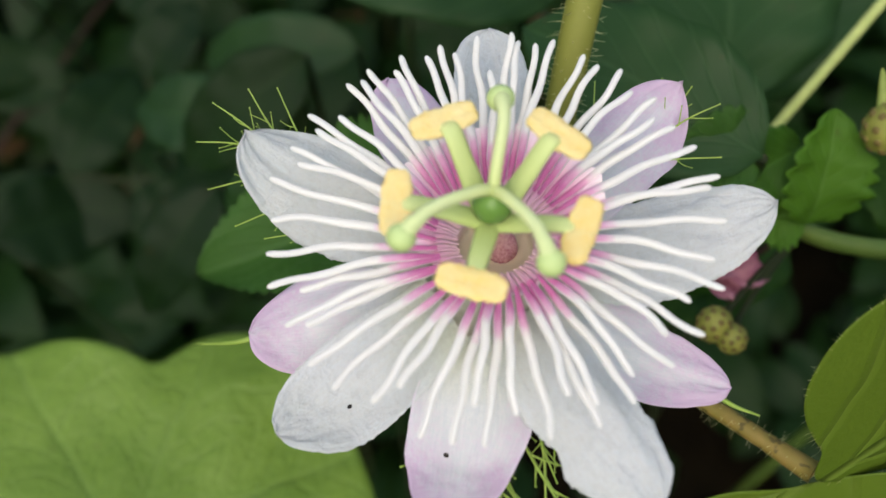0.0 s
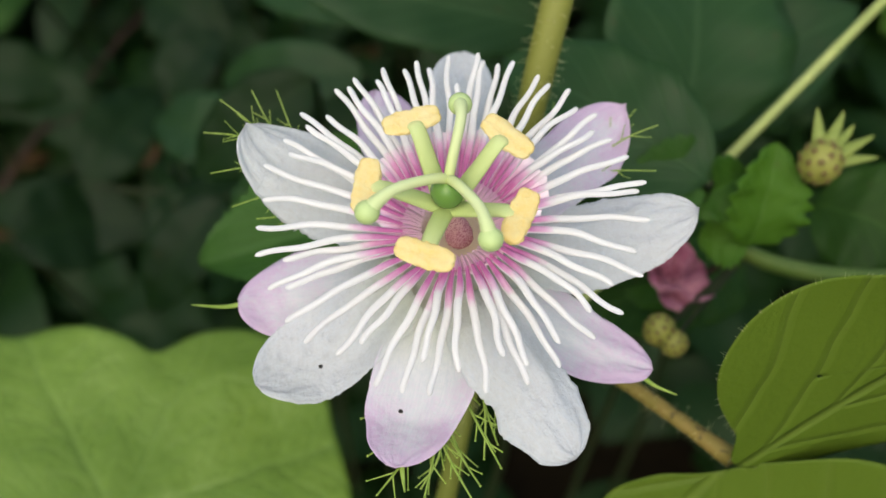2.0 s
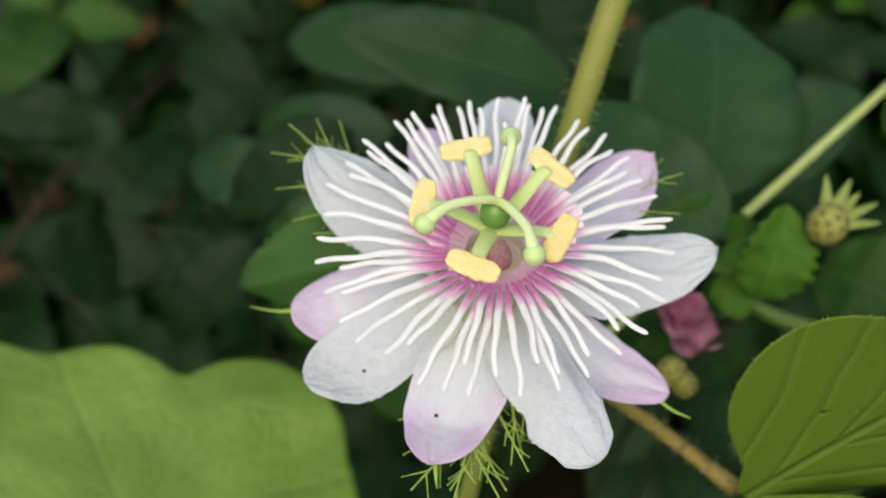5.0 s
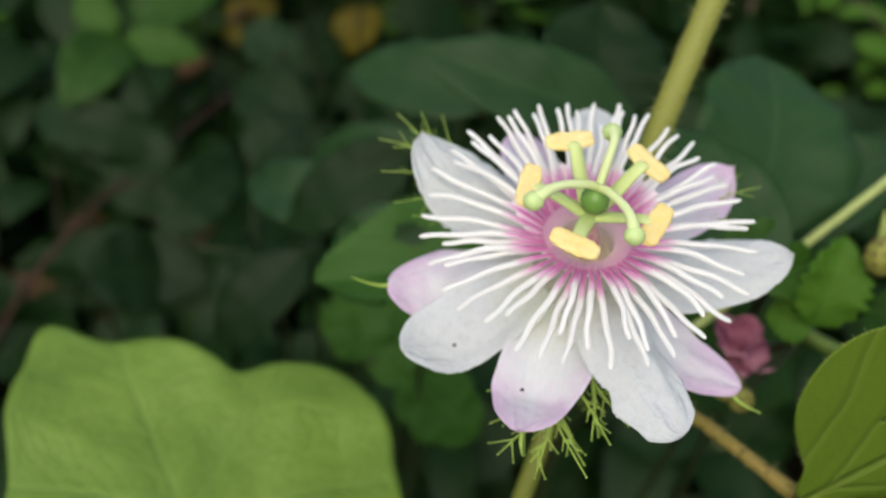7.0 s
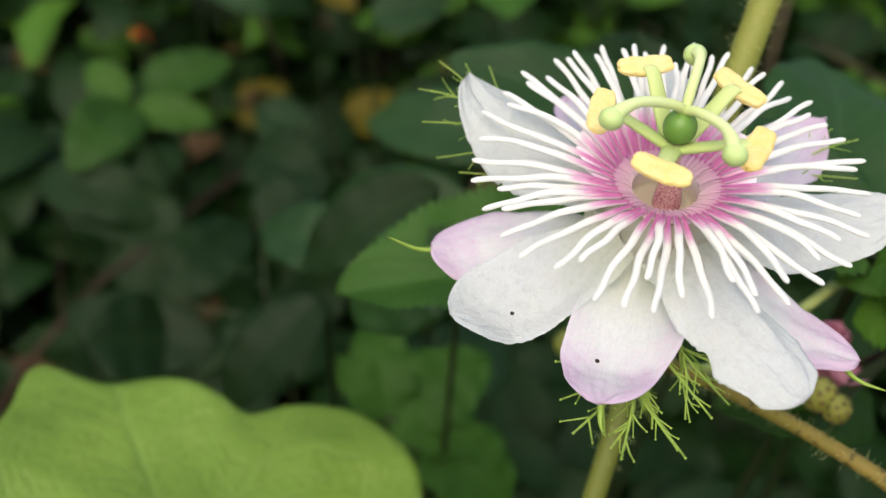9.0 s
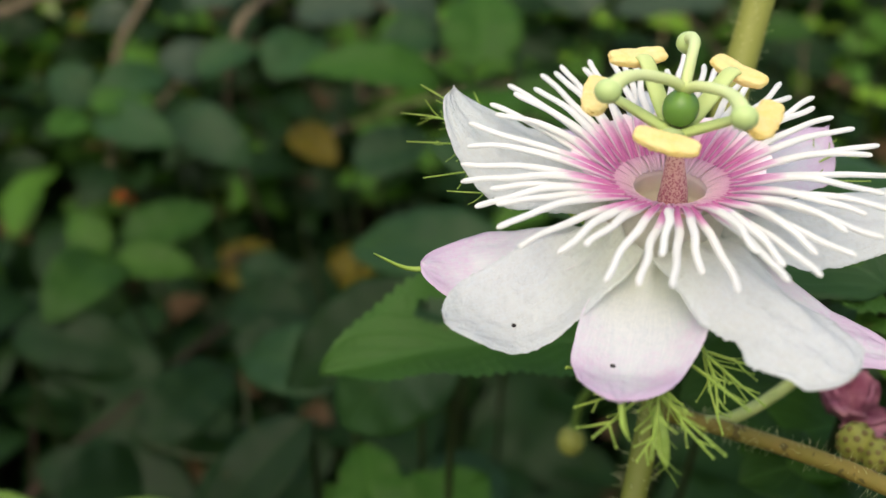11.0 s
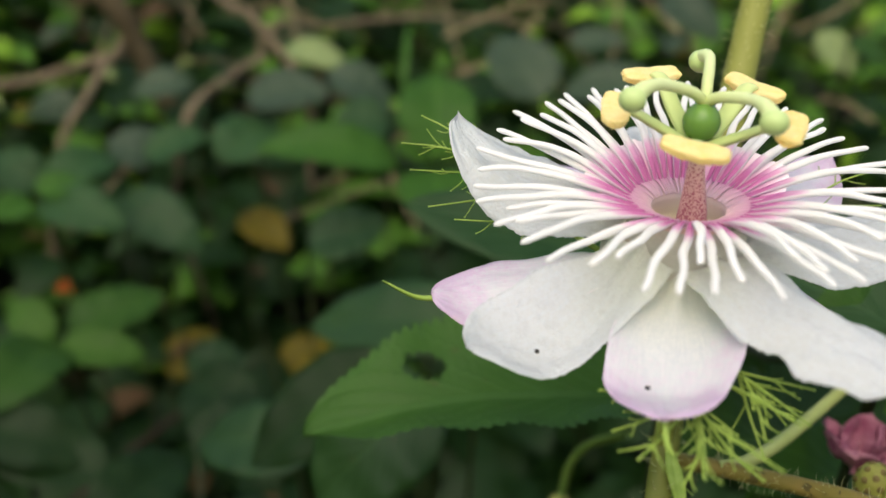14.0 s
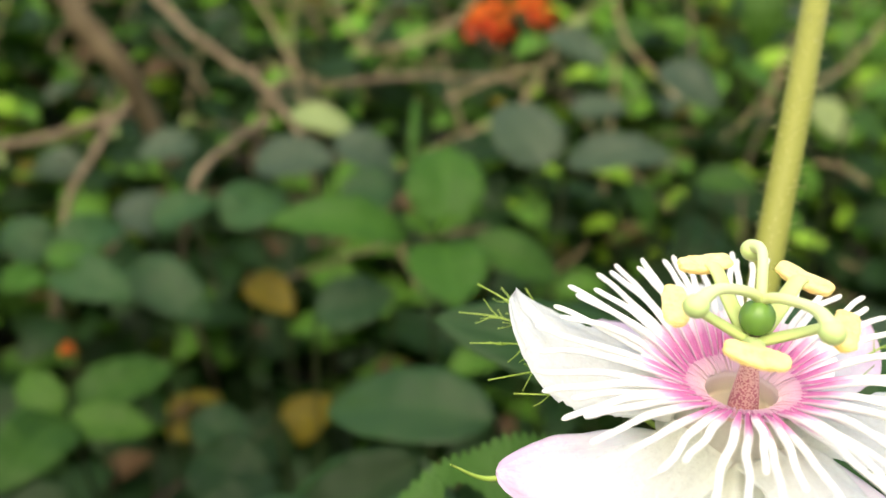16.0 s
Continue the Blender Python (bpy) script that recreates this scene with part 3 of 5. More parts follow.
blades = {}
for key, az, reach, tip_z, width, mat, droop, cup, crimp, turn, root_w, upturn, taper, base_z, skirt, bend in (
    ("top", 85.6, 29.0, 1.9, 7.8, PETAL, -0.2, 0.19, 0.8, 0.0, 0.71, -0.3, 0.73, -1.4, -0.13, 1.1),
    ("upper_right", 43.5, 29.2, 2.6, 8.8, SEPAL, -0.6, 0.01, 0.2, 0.43, 0.71, -0.6, 0.716, -2.7, 0.32, 0.6),
    ("right", 14.1, 28.9, -0.6, 9.95, PETAL, -0.6, -0.245, 0.9, 0.41, 0.72, 0.95, 0.51, -3.7, 0.25, -0.54),
    ("lower_right", -16.6, 25.5, -12.7, 9.0, SEPAL, 0.86, 0.01, 0.2, 0.12, 0.72, 1.29, 0.31, -3.8, -0.17, -0.4),
    ("front_right", -55.2, 25.6, -4.8, 9.0, PETAL, 0.63, -0.44, 0.9, 0.48, 1.0, -1.1, 0.55, -3.3, 0.44, -0.44),
    ("front", -96.3, 21.2, -13.5, 11.7, SEPAL, 2.3, 0.275, 0.2, 0.03, 0.45, 1.87, 0.354, -5.2, -0.45, -1.5),
    ("front_left", -147.4, 23.3, -12.4, 9.1, PETAL, 2.47, 0.89, 0.8, -0.25, 0.94, 1.15, 0.49, -3.1, 0.71, -0.29),
    ("left", 177.4, 23.4, -10.3, 10.3, SEPAL, 1.08, 0.01, 0.3, -0.03, 0.66, -0.75, 0.56, -5.8, 0.80, 2.7),
    ("upper_left", 146.0, 25.7, 4.0, 9.7, PETAL, -0.48, 0.04, 1.0, 0.28, 0.64, 0.0, 0.765, -0.95, 1.78, 2.85),
    ("back_left", 111.7, 29.0, -4.4, 8.1, SEPAL, 0.2, 0.21, 0.1, -0.11, 0.72, 0.0, 0.59, -1.5, 0.21, -0.9),
):
    ob, at = petal(az, reach, tip_z, width, mat, "petal" if mat is PETAL else "sepal", droop, cup, az * 0.37, crimp, turn, base_z, root_w, upturn, taper, skirt, 0.56 if key == "front_right" else 0.0, bend)
    blades[key] = (ob, at)

# two small dark bite holes
for key, u, v, r in (("front_left", 0.60, 0.55, 0.26), ("front", 0.58, 0.35, 0.28)):
    ob, at = blades[key]
    q = Vector(at(u, v))
    n = (Vector(at(u + 0.02, v)) - q).cross(Vector(at(u, v + 0.02)) - q).normalized()
    if n.z < 0:
        n = -n
    bm = blob(bmesh.new(), q + n * 0.00005, r * MM, r * 0.85 * MM, 0.00012, 10, 6, n.to_track_quat("Z", "Y").to_matrix())
    part("bite_hole", bm, HOLE, ob, "small black bite hole")


# the flower's face leans towards the viewer: its own centre and axes, in mm
FACE = Vector((0.9, 1.7, 2.0))
FACE_N = Vector((-0.09, -0.25, 1.0)).normalized()
FACE_X = Vector((1, 0, 0.09)).normalized()
FACE_Y = FACE_N.cross(FACE_X)


def on_face(r, a, h):
    """A point r mm from the middle at angle a, h mm above the face."""
    return (FACE + FACE_X * (r * math.cos(a)) + FACE_Y * (r * math.sin(a)) + FACE_N * h) * MM


AZ = [1, 10, 12, 21, 30, 34, 38, 46, 51, 57, 62, 72, 76, 81, 84, 89, 93, 100, 104, 108, 115, 119, 124, 128, 131, 140, 144, 147, 154, 156,
      163, 173, 182, 191, 194, 202, 204, 215, 222, 233, 237, 248, 256, 260, 265, 272, 281, 289, 293, 295, 304, 309, 317, 324, 329, 335, 342, 349]
REACH = [20.9, 20.2, 21.0, 20.3, 19.7, 18.3, 19.9, 19.2, 20.3, 19.1, 19.8, 20.1, 19.7, 19.7, 20.2, 15.9, 20.5, 19.1, 19.8, 19.1, 20.3, 19.2, 20.8, 20.4, 21.2, 19.2, 21.6, 20.1, 21.6, 20.3,
         22.5, 21.4, 21.6, 21.7, 18.9, 21.1, 19.3, 20.8, 20.5, 19.2, 16.8, 19.9, 19.7, 16.4, 19.6, 16.9, 19.3, 16.6, 19.8, 18.1, 19.6, 17.7, 19.6, 17.7, 20.4, 18.2, 20.7, 19.5]
LIFT = [-0.7, -0.7, 0.1, -0.4, -0.5, 0.3, 0.0, -0.7, -0.5, 0.3, -0.2, 0.1, -0.5, -0.3, 0.2, 0.9, -0.7, -0.7, 0.2, 0.2, 0.1, 0.2, 0.0, -0.1, -0.3, 0.1, 0.4, 0.4, -0.2, -0.3,
        -0.7, -0.7, -0.3, -0.3, -0.6, -0.3, -0.0, 0.4, -0.2, 0.5, 0.7, 0.2, 0.6, 1.7, 0.8, 0.4, 0.3, 1.9, 1.2, 1.2, 0.1, 0.7, -0.0, 0.5, 0.2, 0.3, 0.2, 0.1]


# the throat's rim lies a little behind and below, less tilted than the tips of the threads
RING = Vector((1.05, 3.1, -0.1))
RIM = 6.1


def on_ring(r, a, h):
    x, y = r * math.cos(a), r * math.sin(a)
    return (RING + Vector((x, y, 0.10 * x + 0.10 * y + h))) * MM


def tip_at(r, a, lift):
    """Where a thread of length r ends: the back ones stand higher."""
    return on_face(r, a, lift + 1.4 * max(0.0, math.sin(a)) * min(max((r - 6) / 14, 0.0), 1.1))


STEPS = [0.058 * k for k in range(16)] + [0.905, 0.935, 0.96, 0.978, 0.99, 0.997, 1.0]


def thread_radius(u):
    w = STEPS[round(u * (len(STEPS) - 1))]
    body = 0.00042 * (0.58 + 0.45 * smooth(0.0, 0.25, w)) * (1 - 0.24 * smooth(0.35, 0.9, w))
    return body * (math.sqrt(max(0.03, 1 - ((w - 0.955) / 0.046) ** 2)) if w > 0.955 else 1.0)


for i, (az, reach, lift) in enumerate(zip(AZ, REACH, LIFT)):
    tip = tip_at(reach, radians(az), lift)
    off = tip / MM - RING
    aim = math.degrees(math.atan2(off.y, off.x)) % 360
    even = (i + 0.4) * 360.0 / len(AZ)
    gap = (even - aim + 180) % 360 - 180
    root = on_ring(RIM - 0.3, radians(aim + max(-6.0, min(6.0, 0.5 * gap))), -0.15)
    out = (tip - root).normalized()
    side = out.cross(Vector((0, 0, 1))).normalized()
    up = side.cross(out)
    pts = []
    for w in STEPS:
        sway = 0.50 * math.sin(w * 6.5 + i * 1.9) * w * (1 - 0.75 * w) + 0.16 * math.sin(w * 15 + i * 2.7) * w
        hump = (0.75 + (0.4 if i % 2 else -0.3)) * math.sin(math.pi * w) + 0.30 * math.sin(w * 7 + i * 2.3) * w * (1 - 0.6 * w)
        pts.append(root.lerp(tip, w) + (side * sway + up * hump) * MM)
    bm = tube(bmesh.new(), pts, thread_radius, 10, 0.85, FACE_N)
    part("corona_filament", bm, WHITE_PINK, flower, "white corona thread with magenta base" if i == 0 else "")

FUNNEL = along_material("corona_funnel", [(0.0, (0.84, 0.68, 0.72)), (0.12, (0.82, 0.58, 0.68)), (0.28, (0.81, 0.46, 0.65)), (0.6, (0.84, 0.56, 0.72)), (0.85, (0.87, 0.70, 0.80)), (1.0, (0.88, 0.78, 0.83))], grain=500.0)


def funnel(u, v):
    a = 2 * math.pi * v
    far = 0.05 + 0.33 * smooth(-0.45, 0.5, math.sin(a)) + 0.012 * math.sin(a * 29)
    w = -0.03 + (far + 0.03) * u
    q = on_ring(RIM - 0.3, a, -0.35).lerp(tip_at(20.0, a, 0.0), w)
    return q + FACE_N * (0.75 * math.sin(math.pi * max(w, 0.0)) - 0.15 + 0.12 * math.sin(a * 58) * u) * MM


part("corona_funnel", sheet(14, 240, funnel), FUNNEL, flower, "magenta pink web at the base of the threads")

# inner corona: fine short threads round the throat
bm = bmesh.new()
for i in range(120):
    a = 2 * math.pi * (i + 0.25 * math.sin(i * 2.7)) / 120
    pts = []
    for k in range(6):
        u = k / 5
        r = RIM + 0.1 - 2.4 * u + 0.15 * math.sin(i * 1.9)
        pts.append(on_ring(r, a, -0.05 - 0.9 * u ** 1.4 + 0.10 * math.sin(math.pi * u)))
    tube(bm, pts, lambda u: 0.00013 * (1.1 - 0.4 * u), 6)
THREAD = along_material("inner_thread", [(0.0, (0.77, 0.37, 0.57)), (0.4, (0.84, 0.52, 0.67)), (1.0, (0.87, 0.64, 0.70))], share=0.3)
part("inner_corona", bm, THREAD, flower, "ring of fine pale pink threads round the throat")
DISC = along_material("throat_disc", [(0.0, (0.92, 0.76, 0.56)), (0.36, (0.93, 0.79, 0.60)), (0.6, (0.92, 0.72, 0.66)), (0.85, (0.88, 0.66, 0.72)), (1.0, (0.84, 0.58, 0.68))], grain=400.0, share=0.5)


def throat(u, v):
    a = 2 * math.pi * v
    if u < 0.35:
        return on_ring(0.2 + 3.4 * u / 0.35, a, -3.2)
    f = (u - 0.35) / 0.65
    return on_ring(3.6 + 2.4 * smooth(0.45, 1.0, f), a, -3.2 + 2.8 * math.sin(f * math.pi / 2))


part("throat", sheet(26, 48, throat), DISC, flower, "pale nectar cup rimmed with magenta")


def under_cup(u, v):
    a = 2 * math.pi * v
    if u < 0.5:
        return on_ring(1.3 + 6.7 * math.sin(u * math.pi) ** 0.8, a, -9.0 + 3.6 * (2 * u) ** 1.6)
    if u < 0.75:
        return on_ring(8.0 - 1.8 * (u - 0.5) * 4, a, -5.4 + 0.3 * (u - 0.5) * 4)
    return on_ring(6.2 - 0.3 * (u - 0.75) * 4, a, -5.1 + 3.9 * (u - 0.75) * 4)


part("calyx_cup", sheet(24, 40, under_cup), CUP, flower, "pale cup under the petals")

# column, ovary, stamens and styles
bm = tube(bmesh.new(), curve([(0.0018, 0.0036, -0.0042), (0.0014, 0.0028, -0.0010), (0.0006, 0.0012, 0.0030), (0.0001, 0.0004, 0.0064)], 18), lambda u: 0.00082 + 0.00078 * (1 - smooth(0.1, 0.8, u)), 16)
part("column", bm, COLUMN, flower, "speckled reddish column")
part("ovary", blob(bmesh.new(), (0.0, 0.0004, 0.0082), 0.00176, 0.00176, 0.00185, 24, 18), OVARY, flower, "round green ovary")
STAMENS = (((-4.1, 7.2, 11.0), 20), ((5.8, 5.7, 11.0), -38), ((7.2, -3.0, 9.0), 68), ((-1.9, -6.9, 7.1), -15), ((-8.2, 0.2, 8.5), 84))
for (x, y, z), turn in STAMENS:
    q = Vector((x, y, z)) * MM
    d = Vector((x, y, 0)).normalized()
    root = Vector((0, 0.0003, 0.0058)) + d * 0.0006
    pts = curve([root, root.lerp(q, 0.45) + Vector((0, 0, 0.0004)), q + Vector((0, 0, 0.00005)) - d * 0.0015, q + Vector((0, 0, -0.0002)) - d * 0.0001], 16)
    st = part("stamen", tube(bmesh.new(), pts, lambda u: 0.00106 - 0.0002 * smooth(0, 0.8, u) - 0.00045 * smooth(0.82, 1.0, u), 12, 0.5), STAMEN, flower, "pale green stamen stalk")
    m = Matrix.Rotation(radians(17), 3, "X") @ Matrix.Rotation(radians(turn), 3, "Z")

    def anther_at(u, v, q=q, m=m, k=x):
        a = 2 * math.pi * v
        s = math.cos(math.pi * u)
        pinch = 1 - 0.05 * math.exp(-(s / 0.16) ** 2)
        w = math.sin(math.pi * (0.002 + 0.996 * u)) ** 0.40 * pinch
        lump = 1 + 0.09 * noise.noise((s * 3 + k * 9, math.cos(a) * 1.5, math.sin(a) * 1.5)) + 0.14 * noise.noise((s * 6 + k, math.cos(a) * 3, math.sin(a) * 3)) * (1.0 if math.sin(a) < 0.2 else 0.35)
        rag = 1 + 0.05 * noise.noise((k * 3.3, math.cos(a) * 2.5, math.sin(a) * 2.5))
        groove = 0.12 * math.exp(-(math.cos(a) / 0.25) ** 2) if math.sin(a) > 0 else 0.0
        return q + m @ (Vector((-3.0 * s * rag, 1.34 * w * math.cos(a) * lump, (0.74 * math.sin(a) * (1 - groove) + 0.30 * math.cos(a) ** 2) * w * lump + 0.35 * abs(s) ** 1.5 - 0.30)) * MM)

    part("anther", sheet(52, 32, anther_at), ANTHER, st, "yellow pollen-dusted anther")
for end, mid in (((0.8, 8.3, 12.7), (0.9, 5.4, 13.3)), ((-7.6, -4.7, 10.5), (-4.6, -2.3, 11.7)), ((4.3, -6.9, 10.2), (2.9, -3.7, 11.4))):
    e, k = Vector(end) * MM, Vector(mid) * MM
    pts = curve([Vector((0, 0.0005, 0.0100)), Vector((0, 0.0005, 0.0100)).lerp(k, 0.35) + Vector((0, 0, 0.0004)), k, k.lerp(e, 0.6) + Vector((0, 0, 0.0005)), e], 20)
    sty = part("style", tube(bmesh.new(), pts, lambda u: 0.00054 + 0.00030 * smooth(0.5, 1.0, u), 12), STYLE, flower, "arched pale green style")
    part("stigma", blob(bmesh.new(), e, 0.00125, 0.00125, 0.00115, 18, 12), STIGMA, sty, "round green stigma knob")

# lacy bracts: forked green threads with sticky knobs
rng = random.Random(11)


def strand(bm, a, b, r, bow):
    """A thin thread from a to b that ends in a sticky knob."""
    tube(bm, curve([a, a.lerp(b, 0.5) + bow, b], 6), lambda u: r * (1 - 0.45 * u), 5)
    blob(bm, b, r * 1.15, r * 1.15, r * 1.15, 6, 4)


def arm(bm, knots, r, sides, side_len, turn, bare):
    """One arm of a bract: a tapered thread with side threads, left and right by turns."""
    pts = curve([Vector(k) * MM for k in knots], 20)
    tube(bm, pts, lambda u: r * (1 - 0.5 * u), 6)
    blob(bm, pts[-1], r * 0.8, r * 0.8, r * 0.8, 6, 4)
    for i in range(sides):
        u = 0.10 + (0.84 - bare) * (i + rng.uniform(0.0, 0.9)) / sides
        k = int(u * 20)
        d = (pts[k + 1] - pts[k]).normalized()
        o = d.cross(Vector((0.2 * turn, -0.5, 0.85))).normalized() * (1 if i % 2 else -1)
        o.rotate(Matrix.Rotation(rng.uniform(-1.1, 1.1) + turn * 0.3, 3, d))
        ln = side_len * MM * (1.15 - 0.55 * u) * rng.uniform(0.6, 1.3)
        e = pts[k] + (o * rng.uniform(0.5, 0.95) + d * 0.85).normalized() * ln
        if bare < 0.2:
            e.z = min(e.z, pts[k].z - 0.0002)
        strand(bm, pts[k], e, r * 0.58, Vector((0, 0, rng.uniform(-0.3, 0.1))) * MM)


BRACTS = {
    "left": (((-3.5, 4, -8.5), (-12, 9, -5.5), (-22.5, 13.5, 0.2)), 0.00014, 5, 2.6, (
        ((-19.5, 12.4, -1.0), (-23.5, 15.0, 1.4), (-27, 17.3, 2.3)), ((-18.0, 11.8, -1.8), (-21.5, 16.4, -0.2), (-24, 20.4, 1.0)),
        ((-16.0, 11.0, -3.0), (-18.8, 16.0, -0.6), (-21, 20.4, 1.2)), ((-21.0, 13.0, -0.5), (-25.0, 14.2, -0.3), (-28.8, 14.5, -0.4)),
        ((-18.0, 11.6, -2.0), (-23.0, 11.2, -2.2), (-27.3, 9.7, -2.0)), ((-15.0, 10.5, -3.4), (-20.0, 9.6, -4.6), (-24.9, 7.5, -5.2)),
        ((-11.0, 8.4, -5.6), (-13.0, 13.0, -4.4), (-16, 17, -2.5)), ((-12.0, 9.0, -5.2), (-17.0, 7.6, -6.0), (-22.0, 6.5, -6.0)))),
    "front": (((2.0, -1, -11.0), (1.6, -8, -13.6), (0.4, -15.5, -13.4)), 0.00021, 5, 3.2, (
        ((0.5, -14.5, -13.4), (0.0, -19.5, -13.5), (-1.0, -25.5, -13.7)), ((0.7, -14.0, -13.4), (1.2, -17.5, -13.5), (5.0, -24.5, -13.0)),
        ((2.2, -9.0, -13.2), (4.4, -14.8, -11.7), (7.2, -20.6, -11.0)), ((0.6, -13.5, -13.8), (-3.0, -19.0, -14.3), (-5.6, -23.0, -14.2)),
        ((0.8, -12.0, -13.8), (-3.4, -15.6, -14.6), (-7.0, -18.5, -14.6)), ((1.2, -10.0, -13.6), (-3.2, -12.8, -13.8), (-8.0, -15.0, -12.8)),
        ((0.6, -13.0, -14.0), (0.8, -17.0, -16.4), (-1.0, -20.5, -18.0)), ((0.8, -12.5, -14.0), (3.0, -17.0, -15.8), (5.4, -20.4, -16.6)))),
    "side": (((2.4, -1, -11.0), (4.6, -6, -12.2), (5.2, -11.5, -12.0)), 0.00019, 3, 2.8, (
        ((5.2, -11.0, -12.0), (7.4, -13.4, -12.6), (10.2, -15.4, -13.8)), ((5.1, -10.0, -12.1), (7.8, -11.6, -11.8), (11.0, -12.6, -11.8)),
        ((5.2, -11.4, -12.0), (5.6, -14.4, -12.6), (5.6, -18.4, -14.0)), ((5.0, -10.6, -12.2), (6.0, -12.6, -15.0), (7.4, -14.8, -18.0)),
        ((4.9, -9.4, -12.2), (7.6, -9.8, -14.2), (10.0, -11.0, -16.4)))),
    "right": (((3.5, 4, -8.5), (11, 11, -6.0), (19.5, 17.0, -1.2)), 0.00014, 4, 2.4, (
        ((16.5, 14.8, -2.6), (19.8, 18.4, -0.9), (22.4, 21.7, 0.2)), ((17.5, 15.6, -2.2), (21.2, 17.4, -0.2), (24.6, 18.5, 1.0)),
        ((14.0, 13.0, -3.9), (19.0, 13.8, -2.4), (24.5, 13.5, -1.5)), ((15.0, 13.8, -3.4), (17.8, 19.6, -2.2), (20, 24.5, -1.5)),
        ((11.0, 10.8, -5.3), (12.2, 18.4, -4.2), (13, 25.5, -3)))),
}
for spine, r, sides, side_len, arms in BRACTS.values():
    bm = tube(bmesh.new(), curve([Vector(k) * MM for k in spine], 24), lambda u: 0.00034 - 0.00014 * u, 6)
    for n, knots in enumerate(arms):
        arm(bm, knots, r, sides, side_len, (n % 3 - 1) * 0.9, 0.30 if r < 0.00016 else 0.10)
    part("bract", bm, BRACT, flower, "lacy bright green bract of forked sticky threads")
# horn-like awns behind the sepal tips
for key, end in (("left", (-28.3, -3.6, -9.6)), ("lower_right", (27.2, -9.9, -12.9)), ("front", (-2.7, -22.6, -14.0))):
    ob, at = blades[key]
    q = Vector(at(0.90, 0.5)) - Vector((0, 0, 0.0005))
    e = Vector(end) * MM
    part("awn", tube(bmesh.new(), curve([q, q.lerp(e, 0.5) + Vector((0, 0, -0.0009)), e], 10), lambda u: 0.00040 * (1 - 0.75 * u), 7), BRACT, ob, "curved green awn at the sepal tip")
part("flower_stalk", tube(bmesh.new(), curve([(0, 0, -0.0085), (0.001, 0.003, -0.016), (0.005, 0.010, -0.027), (0.0065, 0.0145, -0.0355)], 14), 0.0012, 10), VINE, flower, "short green flower stalk")
tagged(flower, "open white and pink passion flower with threadlike corona and yellow anthers", "flower")

# ---- the passion vine that bears it ----
vine = new("passion_vine")
vine_pts = curve([(-0.010, -0.02, 0.0), (-0.004, -0.005, 0.15), (0.0035, 0.030, 0.32), (0.0084, 0.0496, 0.370), (0.0118, 0.0664, 0.390), (0.0148, 0.0787, 0.410), (0.0182, 0.0905, 0.430), (0.0229, 0.1058, 0.450), (0.0298, 0.1288, 0.470), (0.0397, 0.1634, 0.490), (0.0533, 0.2138, 0.510), (0.09, 0.33, 0.54), (0.15, 0.50, 0.50)], 110)
part("stem", tube(bmesh.new(), vine_pts, lambda u: 0.0016 + 0.0005 * smooth(0.30, 0.50, u), 14), VINE, vine, "thick yellow-green vine stem")
rng = random.Random(3)
part("hair", hairs(bmesh.new(), vine_pts[30:92], 0.0021, 900, 0.0016, rng), HAIR, vine, "fine pale hairs on the stem")
pet_pts = curve([(0.0125, 0.069, 0.3862), (0.0205, 0.0645, 0.3882), (0.0318, 0.0538, 0.3925), (0.0434, 0.0428, 0.3950)], 30)
petiole = part("petiole", tube(bmesh.new(), pet_pts, lambda u: 0.00108 + 0.0003 * math.exp(-((u - 1) / 0.08) ** 2), 12), PETIOLE, vine, "brownish hairy leaf stalk")
part("hair", hairs(bmesh.new(), pet_pts, 0.00108, 300, 0.0014, rng, 0.000035), HAIR, petiole, "glandular hairs on the leaf stalk")


def lobe_blade(centre, ex, ey, n, radii, rings=16, steps=72, dish=0.0, ripple=0.0, thick=0.0002, seed=0.0, quilt=0.0):
    """A lobed blade whose edge stands at radii, given round the circle, in metres."""
    centre, ex, ey, n = map(Vector, (centre, ex, ey, n))
    k = len(radii)

    def rad(v):
        s = v * k
        i = int(s) % k
        f = s - int(s)
        a, b, c, d = (radii[(i + j) % k] for j in (-1, 0, 1, 2))
        return 0.5 * ((2 * b) + (c - a) * f + (2 * a - 5 * b + 4 * c - d) * f * f + (3 * b - a - 3 * c + d) * f ** 3)

    def at(u, v):
        r = rad(v) * (0.015 + 0.985 * u)
        a = 2 * math.pi * v
        x, y = r * math.cos(a), r * math.sin(a)
        z = dish * u * u + ripple * noise.noise((x * 45 + seed, y * 45, seed)) * u + quilt * math.cos(a * 7 + 2.5 * noise.noise((x * 60, y * 60, 0))) * u * (1 - 0.5 * u)
        return centre + ex * x + ey * y + n * z

    return sheet(rings, steps, at, None, thick), at


